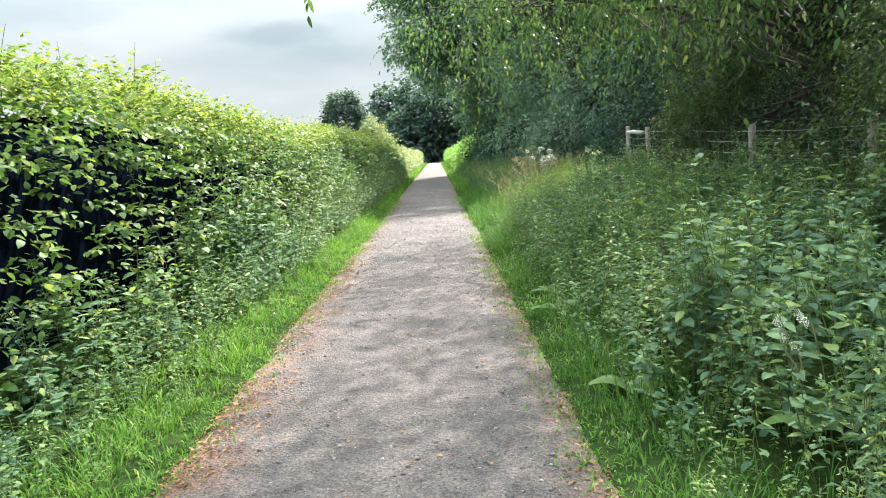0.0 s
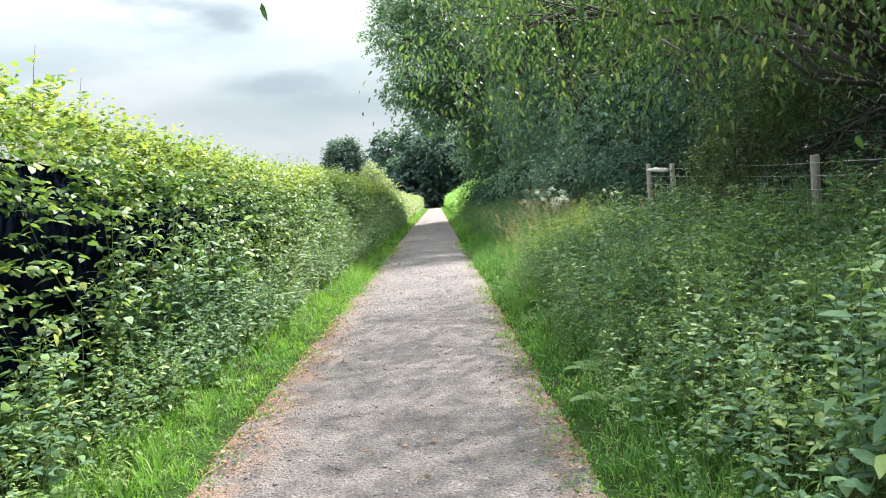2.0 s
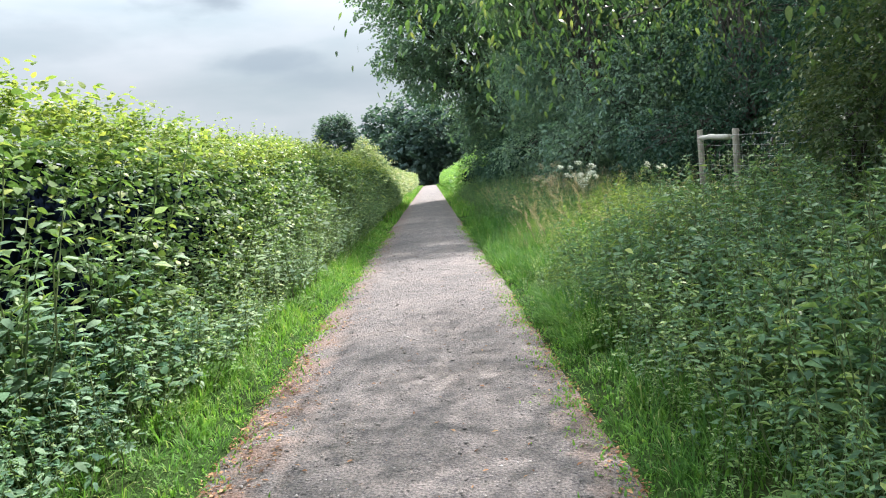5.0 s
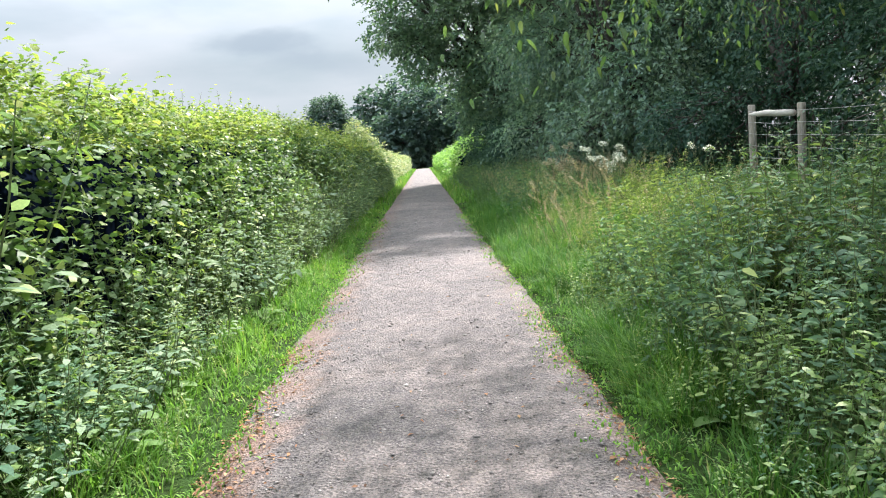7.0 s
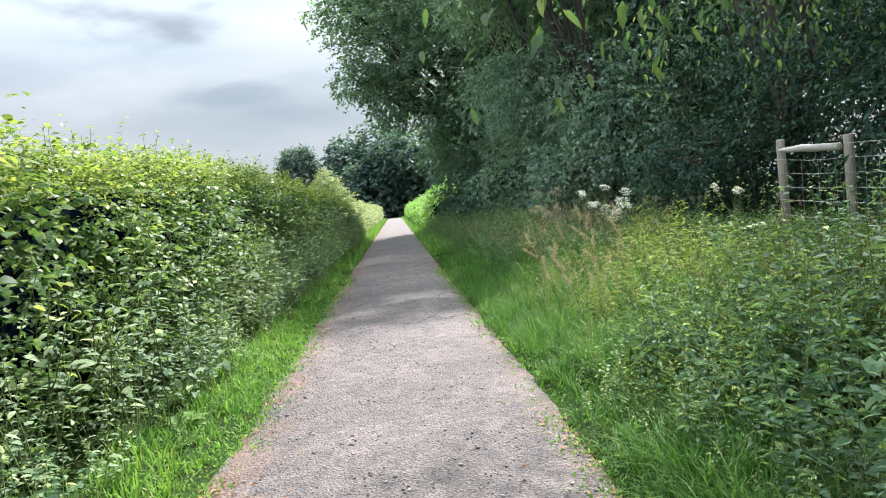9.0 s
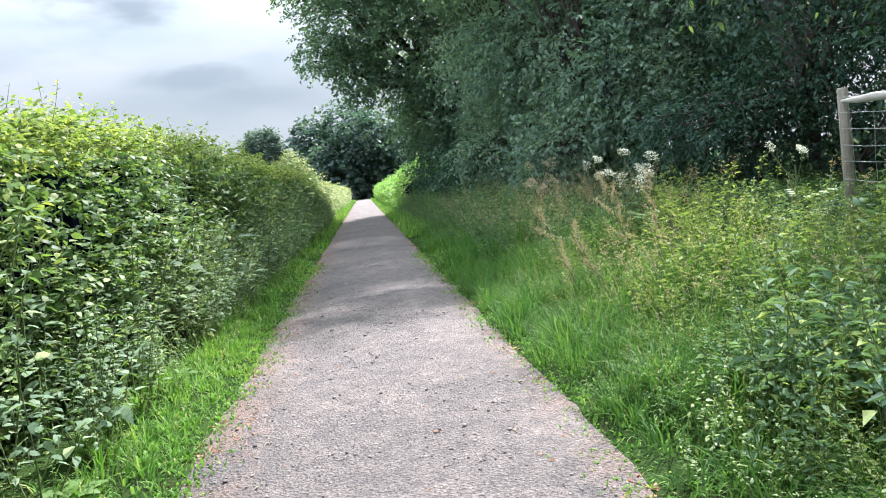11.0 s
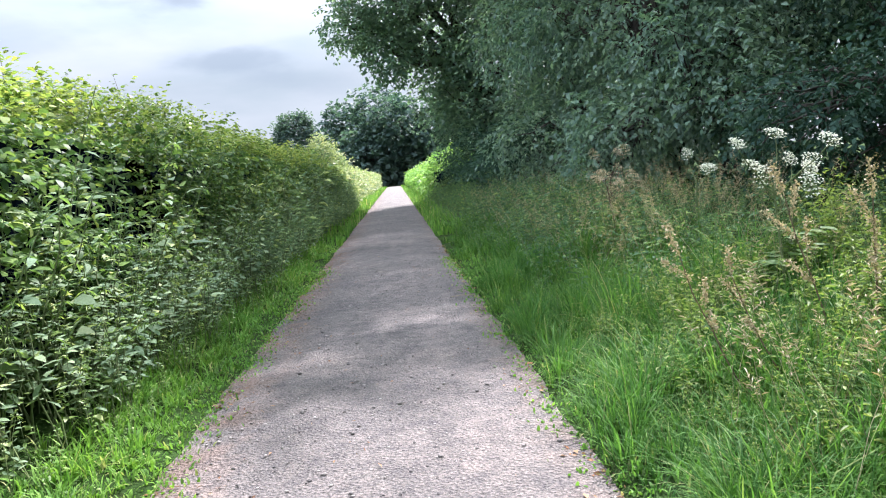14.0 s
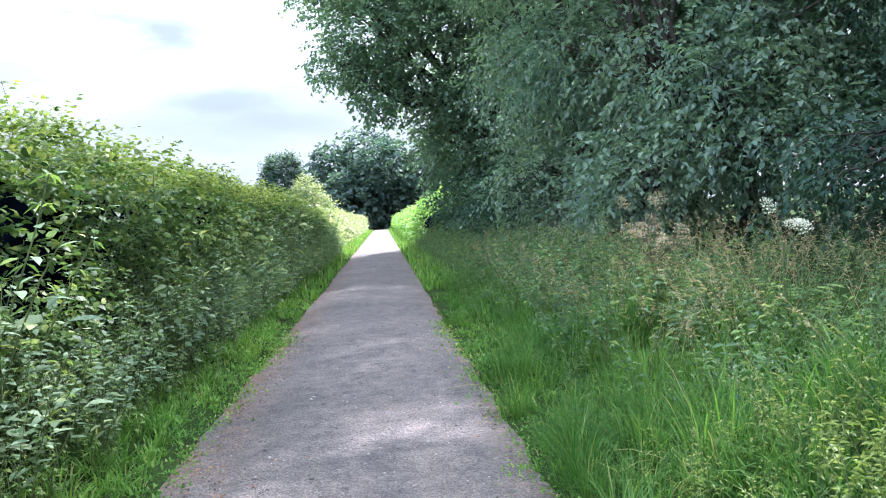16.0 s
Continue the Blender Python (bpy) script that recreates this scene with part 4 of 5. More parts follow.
def build_trees():
    reseed(21)
    gz = lambda x, y: float(ground_z(x, y))
    # the tree by the fence, whose twigs droop over the path
    blobs = (lumps(8, (1.6, 4.5), (4.5, 9.0), (3.7, 5.2), (1.0, 1.5)) + lumps(3, (2.0, 4.4), (9.0, 12.0), (4.0, 5.4), (1.0, 1.4)) + lumps(4, (1.7, 3.3), (12.0, 13.8), (4.5, 5.3), (0.8, 1.1)) + lumps(6, (4.2, 6.4), (12.0, 15.8), (5.0, 6.6), (1.1, 1.5))
             # the higher lumps are added, mostly above view, to shade path and bank
             + lumps(7, (5.2, 7.5), (2.5, 12.0), (2.3, 5.0), (1.0, 1.5)) + lumps(7, (1.9, 3.8), (3.2, 7.4), (4.9, 5.7), (1.0, 1.4))
             + [((4.4 + 0.55 * (i % 4) + rng.normal(0, 0.2), 6.0 + 2.2 * (i // 4) + rng.normal(0, 0.3), 5.6 + 0.5 * (i % 4)), (1.2, 1.3, 0.8)) for i in range(16)]
             + [((0.9, 10.4, 3.7), (0.9, 1.0, 0.75)), ((1.5, 10.6, 3.6), (1.3, 1.3, 0.8)), ((1.3, 7.0, 4.3), (1.5, 1.6, 0.9)), ((1.4, 4.4, 4.7), (1.5, 1.6, 0.8)), ((3.2, 14.6, 3.5), (0.6, 0.7, 0.5)), ((4.9, 15.4, 3.9), (0.9, 0.9, 0.7))])
    build_tree("cherry_tree", "leafy tree whose long drooping leaves hang over the path", (6.0, 8.6, gz(6.0, 8.6)), 0.075, (5.6, 8.6, 2.6), blobs, 12500, 0.095, 7, CHERRY_LEAF, hang=0.85, width=0.36, twig=0.6, gaps=0.8, low=2.3, lo=0.5)
    cherry = [o for o in scene.objects if o.name.startswith("cherry_tree")][0]
    base = np.array(cherry.location)
    g = Geo()
    tube(g, np.array([(2.6, 6.2, 4.7), (1.2, 5.7, 4.3), (0.1, 5.4, 3.7), (-0.45, 5.3, 3.15), (-0.6, 5.3, 2.95)]) - base, [0.012, 0.008, 0.006, 0.004, 0.002], 5, cap=False)
    A = np.array([(-0.5, 5.3, 3.08), (-0.58, 5.32, 2.98), (-0.35, 5.3, 3.25), (0.0, 5.35, 3.6)])
    spray_leaves(g, A, unit(np.array([(-0.5, 0, -0.6), (-0.2, 0.2, -1.0), (0.2, -0.3, -0.8), (-0.3, 0.3, -0.6)])), np.full(4, 0.16), 0.11, 4, slot=1, hang=0.9, width=0.34, base=base)
    part("hanging_twig", g, [BARK, CHERRY_LEAF], cherry)
    # the wood edge behind the fence: low beside the open stretch, higher before and after it
    for bx, by, n, xx, yy, zz, fill in (
            (7.4, 4.0, 12, (6.6, 8.8), (0.5, 7.5), (1.2, 9.0), 5600),
            (7.6, 10.5, 12, (6.4, 8.8), (7.5, 13.5), (1.2, 9.0), 5600),
            (9.2, 17.0, 12, (8.2, 10.6), (13.5, 20.0), (1.2, 9.4), 7600),
            (8.9, 22.5, 14, (8.0, 10.5), (20.0, 25.5), (1.4, 9.8), 7800),
            (6.6, 28.0, 13, (5.0, 8.6), (25.0, 31.0), (1.3, 11.5), 7500),
            (6.4, 34.0, 13, (4.6, 8.4), (31.0, 37.0), (1.5, 13.0), 7000)):
        reseed(int(by * 10))
        blobs = lumps(n, xx, yy, zz, (1.3, 2.0))
        if by != 17.0:
            blobs += lumps(6, (min(xx[0] - 0.6, 6.0), min(xx[0] + 0.5, 7.0)), yy, (0.9, 2.3), (0.9, 1.25))
        if by == 17.0:
            # boughs leaning towards the fence, added out of view to shade the bank below it
            blobs += lumps(4, (6.3, 8.0), (13.6, 17.0), (6.8, 9.2), (1.1, 1.5))
        if by == 22.5:
            # an overhang added out of view to keep the back of the bank in shade
            blobs += lumps(7, (6.4, 9.0), (23.6, 26.8), (7.4, 10.8), (1.3, 1.8))
        if by > 25:
            # crown lumps placed high, mostly out of view, so that the path is shaded
            blobs += [((rng.uniform(3.7, 4.8), yy[0] + 0.9 + i * 1.6, rng.uniform(8.8, 10.2)), (2.0, 1.7, 1.5)) for i in range(5)]
            if by > 30:
                blobs += [((rng.uniform(3.6, 5.0), yy[0] + 1.0 + i * 2.3, rng.uniform(13.6, 15.0)), (1.9, 1.6, 1.3)) for i in range(3)]
            # high boughs added out of view over the path, to shade the hedge beyond it
            blobs += lumps(5, (0.6, 3.2), (yy[0] + 3.5, yy[1] + 2.5), (12.4, 14.4), (1.5, 2.0))
            if by < 30:
                # three more unseen lumps that close the shade over the path
                blobs += lumps(3, (3.4, 5.0), (25.4, 27.4), (10.2, 11.4), (1.3, 1.6))
            fill += 4200
        build_tree("hazel_tree", "dark bushy tree filling the wood edge behind the fence", (bx, by, gz(bx, by)), 0.13, (bx, by, 2.2), blobs, int(fill * (1.05 if by < 25 else 0.8)), 0.092 if by < 20 else 0.108 if by < 25 else 0.145, 7, SHADE_TONED_LEAF if by < 25 else VEILED_LEAF, group="trees of the wood edge", twig=0.6, hang=0.5, width=0.55, simple=True, lo=0.45, gaps=0.42 if by < 25 else 0.0)
    # bushes growing through the fence
    for bx, by, blobs, n in ((4.95, 11.5, [((4.8, 11.5, 1.2), (0.45, 0.8, 0.7)), ((4.85, 11.4, 1.75), (0.5, 0.8, 0.55)), ((5.3, 11.6, 2.4), (0.7, 0.9, 0.7)), ((5.8, 11.2, 2.9), (0.8, 0.9, 0.7))], 1500),
                             (5.0, 6.0, [((4.7, 6.2, 1.2), (0.6, 0.9, 0.6)), ((5.0, 5.2, 1.9), (0.8, 1.2, 0.8)), ((5.3, 6.6, 2.6), (0.8, 1.2, 0.8)), ((4.6, 4.2, 1.2), (0.7, 1.0, 0.6)), ((5.2, 3.6, 2.2), (0.9, 1.0, 0.9))], 1900)):
        build_tree("bush", "straggling grey-green bush growing through the wire fence", (bx, by, gz(bx, by)), 0.04, (bx, by, 1.0), blobs, n, 0.07, 8, BUSH_LEAF, category="bush", group="bushes at the fence", twig=0.4, simple=True, lo=0.4)
    for x, y, top in ((7.4, 3.0, 2.6), (7.4, 7.5, 2.6), (7.6, 12.5, 3.2), (8.4, 16.5, 3.6), (8.4, 20.5, 3.6), (8.2, 24.5, 3.2), (11.0, 13.5, 5.0), (11.2, 18.0, 5.4), (11.4, 22.5, 5.4), (11.4, 27.0, 5.0)):
        blobs = lumps(8, (x - 0.6, x + 1.4), (y - 2.6, y + 2.6), (0.7, top), (1.0, 1.4))
        build_tree("bush", "dark bramble bush filling the foot of the wood", (x, y, gz(x, y)), 0.05, (x, y, 0.9), blobs, 800, 0.15, 6, SHADE_TONED_LEAF, category="bush", simple=True, twig=0.5, group="bushes of the wood edge")
    # second row, higher, closing the wood
    for bx, by, top in ((12.0, 1.0, 9), (12.6, 9.0, 9), (13.6, 17.0, 9), (14.0, 25.0, 13), (11.0, 33.0, 14), (8.8, 30.0, 12.5)):
        reseed(int(by * 10) + 5)
        blobs = lumps(11, (bx - 2.6, bx + 2.6), (by - 4, by + 4), (2.0, top), (1.9, 2.8))
        build_tree("ash_tree", "tall dark tree standing further back in the wood", (bx, by, gz(bx, by)), 0.2, (bx, by, 4.0), blobs, 1300, 0.46, 5, VEILED_LEAF, group="tall trees of the wood", simple=True, twig=0.9, lo=0.45)
    # the large tree that leans over the path
    crown = [((3.0, 45.5, 8.2), (3.4, 4.2, 3.0)), ((0.6, 44.5, 9.4), (2.6, 3.0, 2.3)), ((5.4, 46.5, 5.6), (3.4, 4.5, 3.4)), ((5.6, 44.0, 11.5), (4.2, 4.5, 3.8)),
             ((2.0, 46.5, 13.4), (3.6, 4.2, 3.4)), ((6.0, 47.0, 16.6), (4.6, 4.6, 3.8)), ((9.0, 45.0, 9.0), (4.2, 4.4, 4.6)), ((4.0, 46.5, 4.4), (2.2, 3.2, 2.0)),
             ((-1.2, 45.2, 11.8), (1.9, 2.2, 1.6)), ((9.0, 48.0, 14.0), (4.2, 4.4, 3.8)), ((0.7, 44.0, 6.8), (1.3, 1.8, 1.2)), ((7.0, 44.0, 3.2), (2.6, 2.8, 2.4)), ((-0.4, 46, 14.2), (2.2, 2.6, 2.0)), ((-1.0, 44.6, 8.0), (1.1, 1.4, 0.9))]
    build_tree("oak_tree", "large dark oak whose crown reaches out over the path", (5.2, 46.5, gz(5.2, 46.5)), 0.42, (4.9, 46.3, 5.0), crown, 17500, 0.205, 6, VEILED_LEAF, simple=True, twig=0.7, lo=0.4, width=0.72, hang=0.15)


def build_far_things():
    gz = lambda x, y: float(ground_z(x, y))
    build_tree("far_tree", "round-headed dark green tree far beyond the hedge", (-26.9, 226, gz(-26.9, 226)), 0.6, (-26.9, 226, 9), [((-26.9, 226, 14), (6.6, 6.5, 7.0)), ((-31, 226, 11), (4.0, 4.5, 4.5)), ((-22.8, 226, 11.5), (4.2, 4.5, 4.8)), ((-27.0, 225, 18), (4.6, 4.6, 4.0)), ((-26.9, 226, 7), (6.5, 6, 4.0))], 2600, 0.75, 6, HAZED_FAR_LEAF, simple=True, twig=2.2, hang=0.1, width=0.85, group="distant trees")
    build_tree("far_tree", "pale green willowy tree standing behind the far hedge", (-7.2, 90, gz(-7.2, 90)), 0.18, (-7.2, 90, 2.5), [((-7.0, 90, 3.4), (1.9, 2.0, 2.2)), ((-8.8, 90, 2.6), (1.8, 2.0, 1.8)), ((-5.6, 90, 2.2), (1.4, 1.8, 1.6)), ((-7.2, 90, 5.0), (1.1, 1.2, 1.5)), ((-10.5, 91, 2.0), (1.6, 1.8, 1.4))], 2000, 0.26, 6, PALE_SUNLIT_LEAF, simple=True, twig=0.9, group="distant trees")
    for bx, by, h, w in ((-6.0, 150, 16.0, 4.2), (-3.0, 141, 13.5, 5.0), (2.5, 138, 15.0, 5.5), (8.5, 140, 17.0, 6.0), (15, 142, 18.0, 6.5), (-9.5, 164, 10.5, 4.0), (0.0, 152, 18.0, 6.0)):
        blobs = [((bx + rng.normal(0, w * 0.35), by + rng.normal(0, 2), h * f), (w * (1.05 - 0.45 * f), w * 0.8, h * 0.22)) for f in (0.16, 0.34, 0.5, 0.66, 0.8)]
        build_tree("far_tree", "dark woodland tree at the end of the path", (bx, by, gz(bx, by)), 0.4, (bx, by, h * 0.4), blobs, 1000, 0.85, 5, HAZED_FAR_LEAF, simple=True, twig=1.6, hang=0.12, width=0.85, group="woodland at the path's end")
    g = Geo()
    for i in range(60):
        x = -150 + i * 5.0 + rng.normal(0, 1.5)
        y = rng.uniform(330, 380)
        P, u = blob_points([((x, y, rng.uniform(3, 6)), (6, 6, rng.uniform(4, 8)))], 45)
        spray_leaves(g, P, unit(u + rng.normal(0, 0.5, P.shape)), np.full(len(P), 2.5), 1.6, 3, simple=True, width=0.7)
    tagged(part("distant_woods", g, HAZED_FAR_LEAF), "low line of distant woods beyond the fields", "woods", kind="stuff")
    # taller bushes behind the sunlit hedge on the right of the far stretch
    for i in range(6):
        y = 54 + i * 11.0
        blobs = lumps(5, (4.0, 6.5), (y - 5, y + 5), (1.0, 2.7), (1.0, 1.5))
        build_tree("bush", "bright green sunlit bush growing beside the path", (4.9, y, gz(4.9, y)), 0.05, (4.9, y, 0.8), blobs, 700, 0.2, 6, SUN_TINTED_LEAF, category="bush", simple=True, twig=0.5, group="sunlit bushes")
    for y in (32.5, 36.0, 39.5, 43.0, 46.5):
        blobs = lumps(6, (3.4, 5.4), (y - 2.2, y + 2.2), (0.7, 2.2), (0.8, 1.2))
        build_tree("bush", "dark green bramble bush in the shade of the large tree", (4.4, y, gz(4.4, y)), 0.05, (4.4, y, 0.8), blobs, 900, 0.14, 6, SHADE_TONED_LEAF, category="bush", simple=True, twig=0.5, group="shaded bushes")


# ---------- fence ----------
FENCE = [(4.89, 15.88, 1.81), (5.03, 14.81, 1.75), (4.95, 12.0, 1.68), (4.83, 9.10, 1.585), (4.8, 6.2, 1.56), (4.75, 3.3, 1.52), (4.7, 0.4, 1.5)]


def build_fence():
    thing = new("wire_fence")
    thing.location = (4.9, 9.0, 0)
    b = np.array(thing.location)
    for x, y, top in FENCE:
        g = Geo()
        z0 = float(ground_z(x, y)) - 0.25
        lean = rng.normal(0, 0.012, 2)
        p = np.array([(x, y, z0), (x + lean[0], y + lean[1], (z0 + top) / 2), (x + lean[0] * 2, y + lean[1] * 2, top - 0.012), (x + lean[0] * 2, y + lean[1] * 2, top)]) - b
        tube(g, p, [0.054, 0.052, 0.05, 0.042], 12)
        part("post", g, POST_WOOD, thing, smooth=False)
    (xa, ya, ta), (xb, yb, tb) = FENCE[0], FENCE[1]
    g = Geo()
    a = np.array([xa - 0.05, ya - 0.03, ta - 0.13]) - b
    c = np.array([xb - 0.085, yb + 0.02, tb - 0.12]) - b
    tube(g, bend(a, c, 0.008, 6, 0.004), [0.016, 0.036, 0.043, 0.045, 0.044, 0.042], 10)
    part("rail", g, RAIL_WOOD, thing, "pale peeled round rail between two posts", smooth=True)
    drops = (0.09, 0.24, 0.4, 0.56, 0.72, 0.9)
    for (xa, ya, ta), (xb, yb, tb) in zip(FENCE[:-1], FENCE[1:]):
        for d in drops:
            g = Geo()
            tube(g, bend((xa - 0.055, ya, ta - d), (xb - 0.055, yb, tb - d), -0.015, 5, 0.003) - b, np.full(5, 0.0028), 4, cap=False)
            part("wire", g, WIRE, thing)
        m = int(abs(ya - yb) / 0.22)
        g = Geo()
        for f in (np.arange(m) + 0.5) / m:
            x, y, t = xa + (xb - xa) * f - 0.055, ya + (yb - ya) * f, ta + (tb - ta) * f
            tube(g, bend((x, y, t - drops[1]), (x, y + rng.normal(0, 0.01), t - drops[-1]), 0, 4, 0.003) - b, np.full(4, 0.0018), 3, cap=False)
        tagged(part("mesh_wires", g, WIRE, thing), kind="stuff")
    tagged(thing, "weathered round-post stock fence with sagging galvanised wires", "fence")


# ---------- single plants ----------
def build_hogweed(x, y, height, heads, spread, dry=False, head=1.0):
    thing = new("hogweed")
    z0 = float(ground_z(x, y))
    thing.location = (x, y, z0)
    g = Geo()
    top = np.array([rng.normal(0, 0.05), rng.normal(0, 0.05), height * 0.72])
    tube(g, bend((0, 0, -0.03), top, 0, 5, 0.01), np.linspace(0.011, 0.007, 5), 6, cap=False)
    tips = []
    for i in range(heads):
        ang = i * 2.4 + rng.normal(0, 0.3)
        s = top * rng.uniform(0.7, 1.0)
        r = spread * rng.uniform(0.3, 1.0)
        e = np.array([math.cos(ang) * r, math.sin(ang) * r, height * rng.uniform(0.7, 1.0)])
        stalk = Geo()
        tube(stalk, bend(s, e, -0.02, 5, 0.006), np.linspace(0.006, 0.003, 5), 5, cap=False)
        tips.append((e, part("stalk", stalk, STEM_BROWN if dry else STEM_GREEN, thing)))
    part("stem", g, STEM_BROWN if dry else STEM_GREEN, thing)
    for e, holder in tips:
        g = Geo()
        n = 22
        size = rng.uniform(0.05, 0.085) * head
        tilt = rng.normal(0, 0.35, 2) + np.array([-0.2, 1.0])
        for j in range(n):
            r = size * math.sqrt((j + 0.5) / n)
            a = j * 2.4
            q = e + [math.cos(a) * r, math.sin(a) * r, 0.05 - 6.5 * r * r + tilt[0] * math.cos(a) * r + tilt[1] * math.sin(a) * r]
            tube(g, np.array([e, (e + q) / 2 + [0, 0, -0.005], q]), [0.0014, 0.0012, 0.001], 3, 1, cap=False)
            m = 9
            an = rng.uniform(0, 6.28, m)
            rr = 0.016 * head * np.sqrt(rng.random(m))
            pts = q + np.stack([np.cos(an) * rr, np.sin(an) * rr, rng.uniform(-0.006, 0.008, m)], 1)
            leaf_blades(g, pts, np.stack([np.cos(an), np.sin(an), np.full(m, 0.3)], 1), np.array([0, -0.6, 0.8]) + rng.normal(0, 0.4, (m, 3)), 0.016 * head, 0.014 * head, 0, simple=True)
        part("umbel", g, [SEED_GRASS if dry else UMBEL_WHITE, STEM_GREEN], holder, "" if dry else "flat white flower head")
    g = Geo()
    for i in range(5):
        ang = i * 1.9 + rng.normal(0, 0.3)
        s = top * rng.uniform(0.15, 0.6)
        way = np.array([math.cos(ang), math.sin(ang), 0.25])
        for f in np.linspace(0.25, 1, 4):
            p = s + way * 0.26 * f
            for sd in (-1, 1):
                D = way + sd * np.array([-way[1], way[0], 0]) * 0.9
                leaf_blades(g, p[None], D[None], np.array([[0, 0, 1.0]]), np.array([0.13]), np.array([0.07]))
    part("leaves", g, HERB_LEAF, thing)
    tagged(thing, "dry brown hogweed gone to seed on the bank" if dry else "hogweed with flat white flower heads rising from the bank", "wild flower", "hogweed on the bank")
    return thing


def build_dock(x, y, size, leaves=7):
    """A rosette of broad leaves at the edge of the path."""
    thing = new("broadleaf_dock")
    thing.location = (x, y, float(ground_z(x, y)))
    for i in range(leaves):
        g = Geo()
        ang = i * 2.4 + rng.normal(0, 0.2)
        L = size * rng.uniform(0.7, 1.15)
        n = 7
        s = np.linspace(0, 1, n)
        rise = rng.uniform(0.35, 0.9)
        mid = np.stack([np.cos(ang) * L * s, np.sin(ang) * L * s, L * (rise * s - 0.75 * rise * s ** 2.2) + 0.01], 1)
        half = L * 0.2 * np.sin(np.pi * np.clip(s * 0.93 + 0.07, 0, 1)) ** 0.7 * np.where(s < 0.18, 0.25, 1.0)
        side = np.array([-math.sin(ang), math.cos(ang), 0.0])
        lift = np.array([0, 0, 0.25])
        v = np.concatenate([mid - side * half[:, None] + lift * half[:, None], mid, mid + side * half[:, None] + lift * half[:, None]])
        tris = []
        for j in range(n - 1):
            for o in (0, n):
                tris += [(o + j, o + n + j, o + n + j + 1), (o + j, o + n + j + 1, o + j + 1)]
        g.add(v, tris)
        part("leaf", g, HERB_LEAF, thing)
    tagged(thing, "broad green dock leaves spreading at the path edge", "weed", "docks along the path")


def build_dry_dock(x, y, height, lean, spikes=4):
    """A dock gone to seed: a bent dry stem that bears spikes of husks."""
    thing = new("dry_dock")
    thing.location = (x, y, float(ground_z(x, y)))
    top = np.array([lean[0], lean[1], height])
    line = bend((0, 0, -0.03), top, -0.05, 6, 0.008)
    g = Geo()
    tube(g, line, np.linspace(0.006, 0.003, 6), 5, cap=False)
    part("stem", g, STEM_BROWN, thing)
    for i in range(spikes):
        f = 0.5 + 0.5 * i / max(1, spikes - 1)
        a = line[0] + (line[-1] - line[0]) * f
        way = unit((top / height + rng.normal(0, 0.3, 3))[None])[0]
        b = a + way * height * rng.uniform(0.2, 0.3)
        g = Geo()
        tube(g, bend(a, b, 0.0, 4, 0.006), np.linspace(0.003, 0.0015, 4), 3, cap=False)
        m = 110
        q = a + (b - a) * rng.uniform(0.1, 1.0, m)[:, None] + rng.normal(0, 0.011, (m, 3))
        leaf_blades(g, q, rng.normal(0, 1, (m, 3)), rng.normal(0, 1, (m, 3)), rng.uniform(0.012, 0.02, m), 0.011, 0, simple=True)
        part("seed_spike", g, SEED_GRASS, thing)
    tagged(thing, "dry tan dock stalk with husky seed spikes leaning from the grass", "weed", "dry docks on the bank")


def build_fallen_stalk():
    """Old dark stalks that lean across the grass of the bank."""
    thing = new("fallen_stalk")
    thing.location = (3.25, 15.4, float(ground_z(3.25, 15.4)))
    b = np.array(thing.location)
    for dx, dz in ((0.0, 0.0), (0.05, -0.06), (-0.04, -0.1)):
        g = Geo()
        tube(g, bend((3.5 + dx, 15.2, 0.28 + dz), (2.85 + dx, 15.6, 0.72 + dz), 0.03, 6, 0.008) - b, np.linspace(0.007, 0.004, 6), 6)
        part("stalk", g, DARK_STALK, thing)
    g = Geo()
    n = 60
    P = np.array([2.87, 15.6, 0.72]) + rng.normal(0, 0.035, (n, 3)) - b
    leaf_blades(g, P, rng.normal(0, 1, (n, 3)), np.array([0, 0, 1.0]) + rng.normal(0, 0.5, (n, 3)), 0.03, 0.012, simple=True)
    part("seed_head", g, DARK_STALK, thing, "dark withered seed head")
    tagged(thing, "dark withered stalks leaning across the grass of the bank", "stalk")


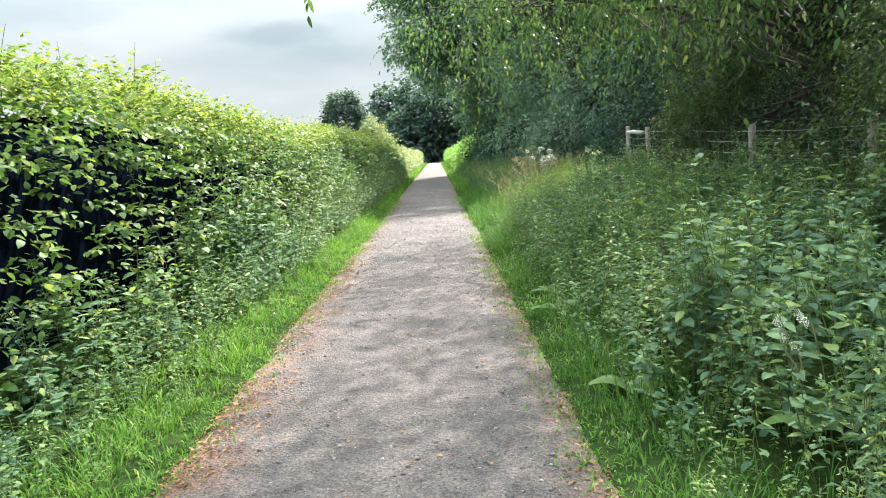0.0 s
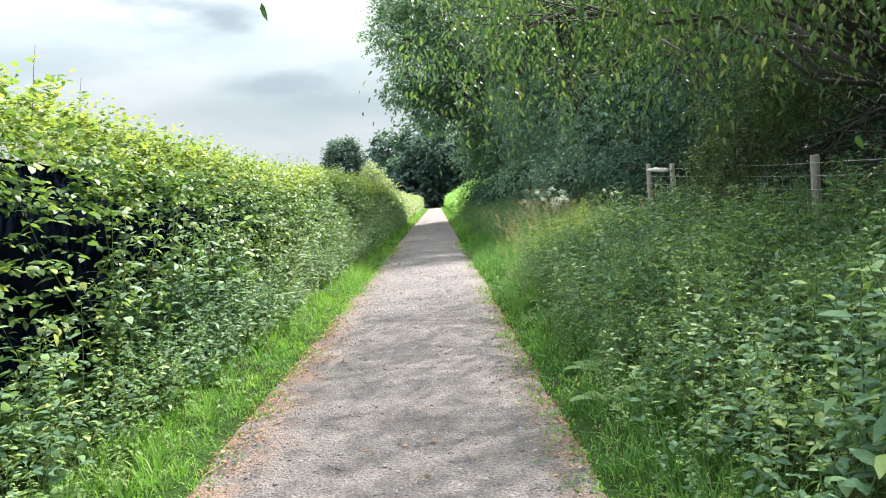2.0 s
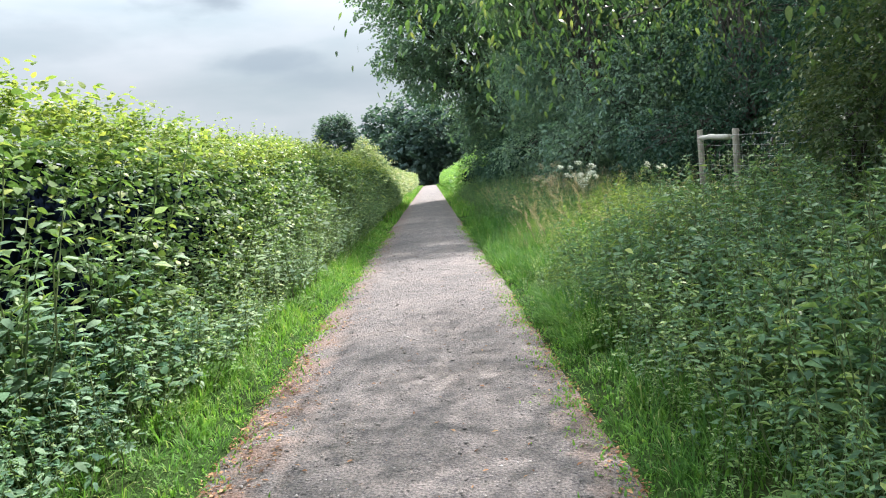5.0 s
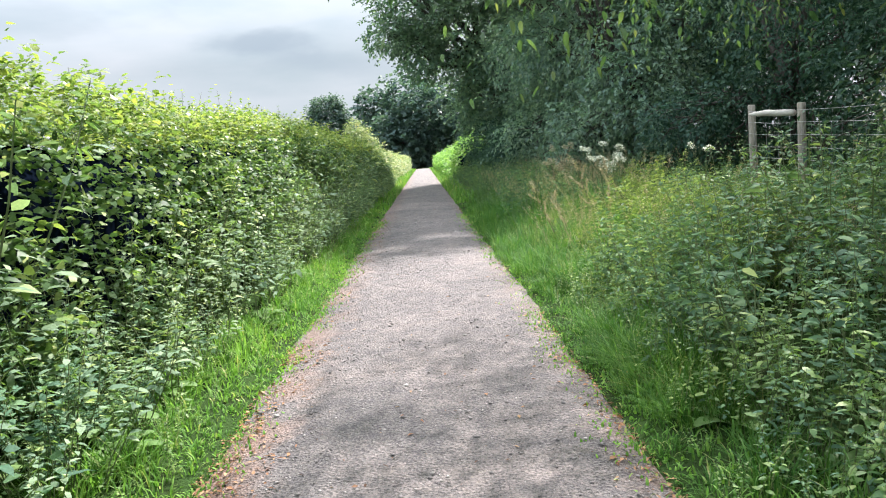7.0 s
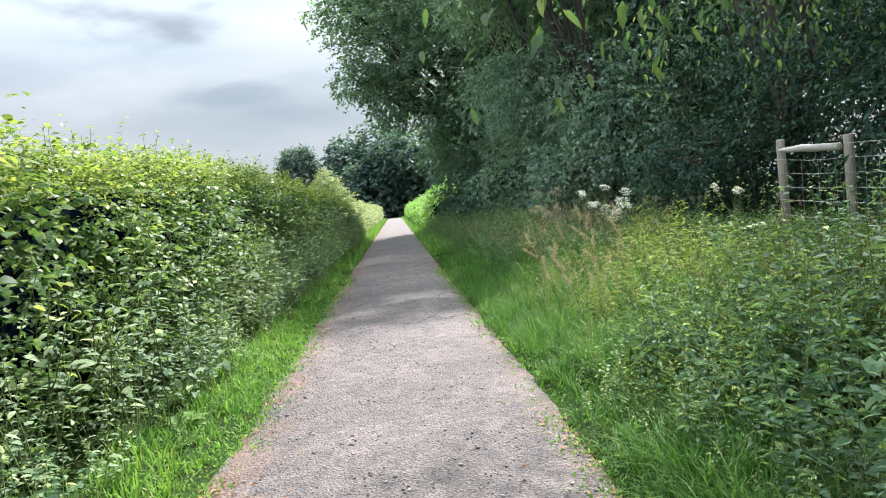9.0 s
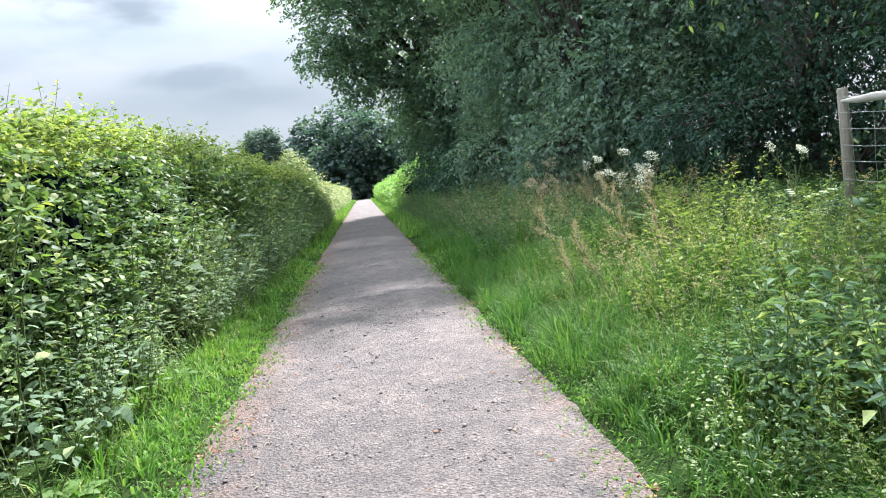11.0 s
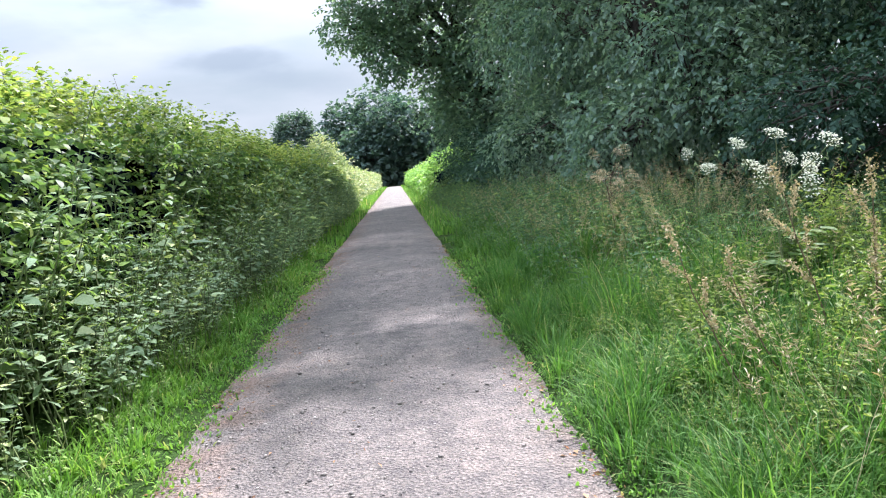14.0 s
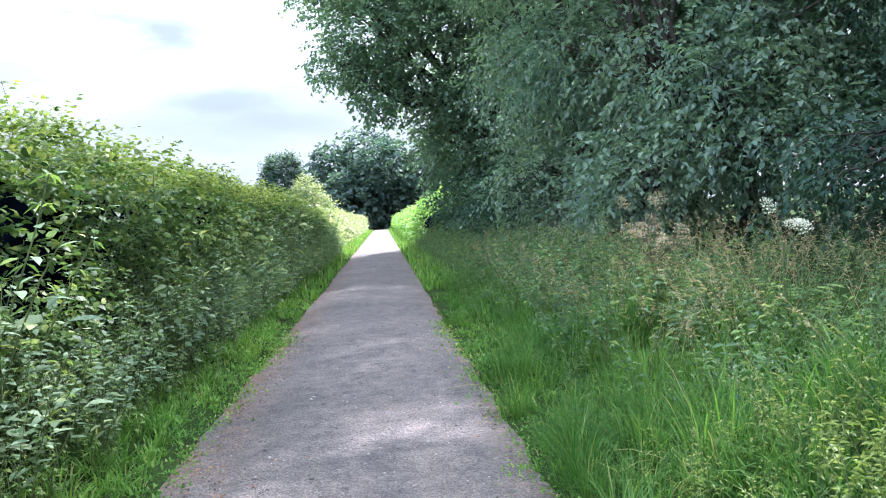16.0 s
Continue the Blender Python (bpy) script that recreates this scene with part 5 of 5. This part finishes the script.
def build_fallen_leaves():
    for x, y, size, turn in ((0.90, 8.69, 0.05, 40), (1.03, 2.38, 0.045, 200), (0.1, 4.75, 0.05, 80), (0.26, 4.78, 0.055, 10), (0.62, 3.9, 0.04, 130), (-0.62, 5.9, 0.045, 300), (-0.85, 8.3, 0.05, 20), (0.4, 9.7, 0.04, 95), (0.95, 11.3, 0.045, 250), (-0.9, 3.2, 0.05, 170), (0.86, 6.2, 0.05, 330), (-0.75, 10.9, 0.04, 60), (-0.3, 7.2, 0.035, 220), (0.78, 13.9, 0.04, 15)):
        thing = new("fallen_leaf")
        thing.location = (x, y, float(path_z(x)) + 0.004)
        a = radians(turn)
        g = Geo()
        n = 5
        sgrid = np.linspace(0, 1, n)
        half = size * 0.28 * np.sin(np.pi * np.clip(sgrid * 0.9 + 0.08, 0, 1))
        curl = size * (0.12 + 0.3 * (sgrid - 0.5) ** 2)
        way, sidev = np.array([math.cos(a), math.sin(a), 0]), np.array([-math.sin(a), math.cos(a), 0])
        mid = way * (size * (sgrid - 0.5))[:, None] + np.array([0, 0, 1.0]) * (curl * 0.5)[:, None]
        up = np.array([0, 0, 0.35])
        v = np.concatenate([mid - sidev * half[:, None] + up * half[:, None], mid, mid + sidev * half[:, None] + up * half[:, None]])
        tris = []
        for j in range(n - 1):
            for o in (0, n):
                tris += [(o + j, o + n + j, o + n + j + 1), (o + j, o + n + j + 1, o + j + 1)]
        g.add(v, tris)
        part("blade", g, LITTER, thing)
        g = Geo()
        tube(g, np.array([mid[0], mid[0] - way * size * 0.2, mid[0] - way * size * 0.35 + [0, 0, -0.002]]), [0.0012, 0.001, 0.0008], 4)
        part("leaf_stalk", g, STEM_BROWN, thing)
        tagged(thing, "curled dry brown leaf lying on the gravel", "leaf", "fallen leaves on the path")
    for x, y, length, turn in ((-0.98, 5.0, 0.22, 20), (-0.92, 5.15, 0.3, 35), (-1.0, 4.7, 0.2, 70), (-0.9, 5.3, 0.16, -10), (-0.96, 9.6, 0.18, 55), (0.93, 12.6, 0.14, 100), (0.87, 19.85, 0.3, 5), (-1.0, 2.9, 0.22, 80)):
        thing = new("straw")
        thing.location = (x, y, float(path_z(x)) + 0.006)
        a = radians(turn)
        g = Geo()
        d = np.array([math.cos(a), math.sin(a), 0.02]) * length / 2
        tube(g, bend(-d, d, 0.006, 6, 0.004), np.linspace(0.0026, 0.0014, 6), 5)
        part("stalk", g, SEED_GRASS, thing)
        tagged(thing, "pale dry straw lying at the path edge", "straw", "straws at the path edge")


def build_singles():
    reseed(35)
    build_fallen_stalk()
    build_fallen_leaves()
    build_hogweed(2.95, 16.85, 1.2, 6, 0.34, head=0.85)
    build_hogweed(3.2, 17.2, 1.1, 4, 0.26, head=0.8)
    build_hogweed(3.37, 19.16, 1.05, 4, 0.3, head=0.75)
    build_hogweed(3.9, 15.3, 1.0, 3, 0.22, head=0.7)
    build_dry_dock(2.02, 15.55, 0.8, (-0.36, -0.05), 4)
    build_dry_dock(2.2, 15.45, 0.66, (-0.28, 0.05), 3)
    build_dry_dock(2.6, 15.65, 0.95, (-0.3, 0.0), 5)
    build_dry_dock(2.75, 15.55, 0.88, (-0.1, -0.1), 4)
    build_hogweed(2.9, 20.6, 1.15, 5, 0.3, dry=True)
    build_hogweed(3.3, 22.0, 1.15, 5, 0.3, dry=True)
    build_hogweed(1.95, 2.1, 0.56, 5, 0.07, head=0.36)
    for x, y, s in ((-1.5, 6.6, 0.2), (-1.62, 9.2, 0.26), (-1.8, 9.6, 0.32), (-1.75, 10.2, 0.28), (-1.9, 9.05, 0.3), (1.55, 8.9, 0.26), (1.75, 9.4, 0.3), (1.45, 3.0, 0.26), (1.4, 5.2, 0.27), (1.5, 6.1, 0.24), (1.85, 10.6, 0.28), (-1.55, 12.6, 0.24), (-1.6, 14.9, 0.2), (1.6, 13.4, 0.2), (-1.62, 4.2, 0.22), (1.7, 8.3, 0.22)):
        build_dock(x, y, s)


build_ground()
build_path()
build_trees()
build_hedge("tall leafy hornbeam hedge with pale shoots standing out of its top", 1.0, 22.0, -2.3, 2.24, 1.35, 12000, 0.075, [HEDGE_LEAF, SUNLIT_TOP_LEAF], -1, hollow=0.95, pieces=1, tall=0.22)
build_hedge("tall leafy hedge running on into the shade", 22.0, 45.0, -2.35, 2.24, 1.35, 8800, 0.1, [HEDGE_LEAF, SUNLIT_TOP_LEAF], -1, hollow=0.85, simple=True, pieces=1)
build_hedge("pale sunlit hedge along the far stretch of the path", 45.0, 121.0, -2.3, 1.9, 1.5, 3600, 0.2, [PALE_SUNLIT_LEAF, PALE_SUNLIT_LEAF], -1, simple=True, pieces=1)
build_hedge("bright green sunlit hedge bank along the far side of the path", 47.0, 121.0, 2.3, 1.8, 2.2, 3800, 0.19, [SUN_TINTED_LEAF, SUN_TINTED_LEAF], 1, simple=True, pieces=1)
build_far_things()
build_fence()
build_left_herbs()
build_right_herbs()
build_shaded_weeds()
build_seed_grass()
build_grass()
build_singles()
build_pebbles()
build_litter()
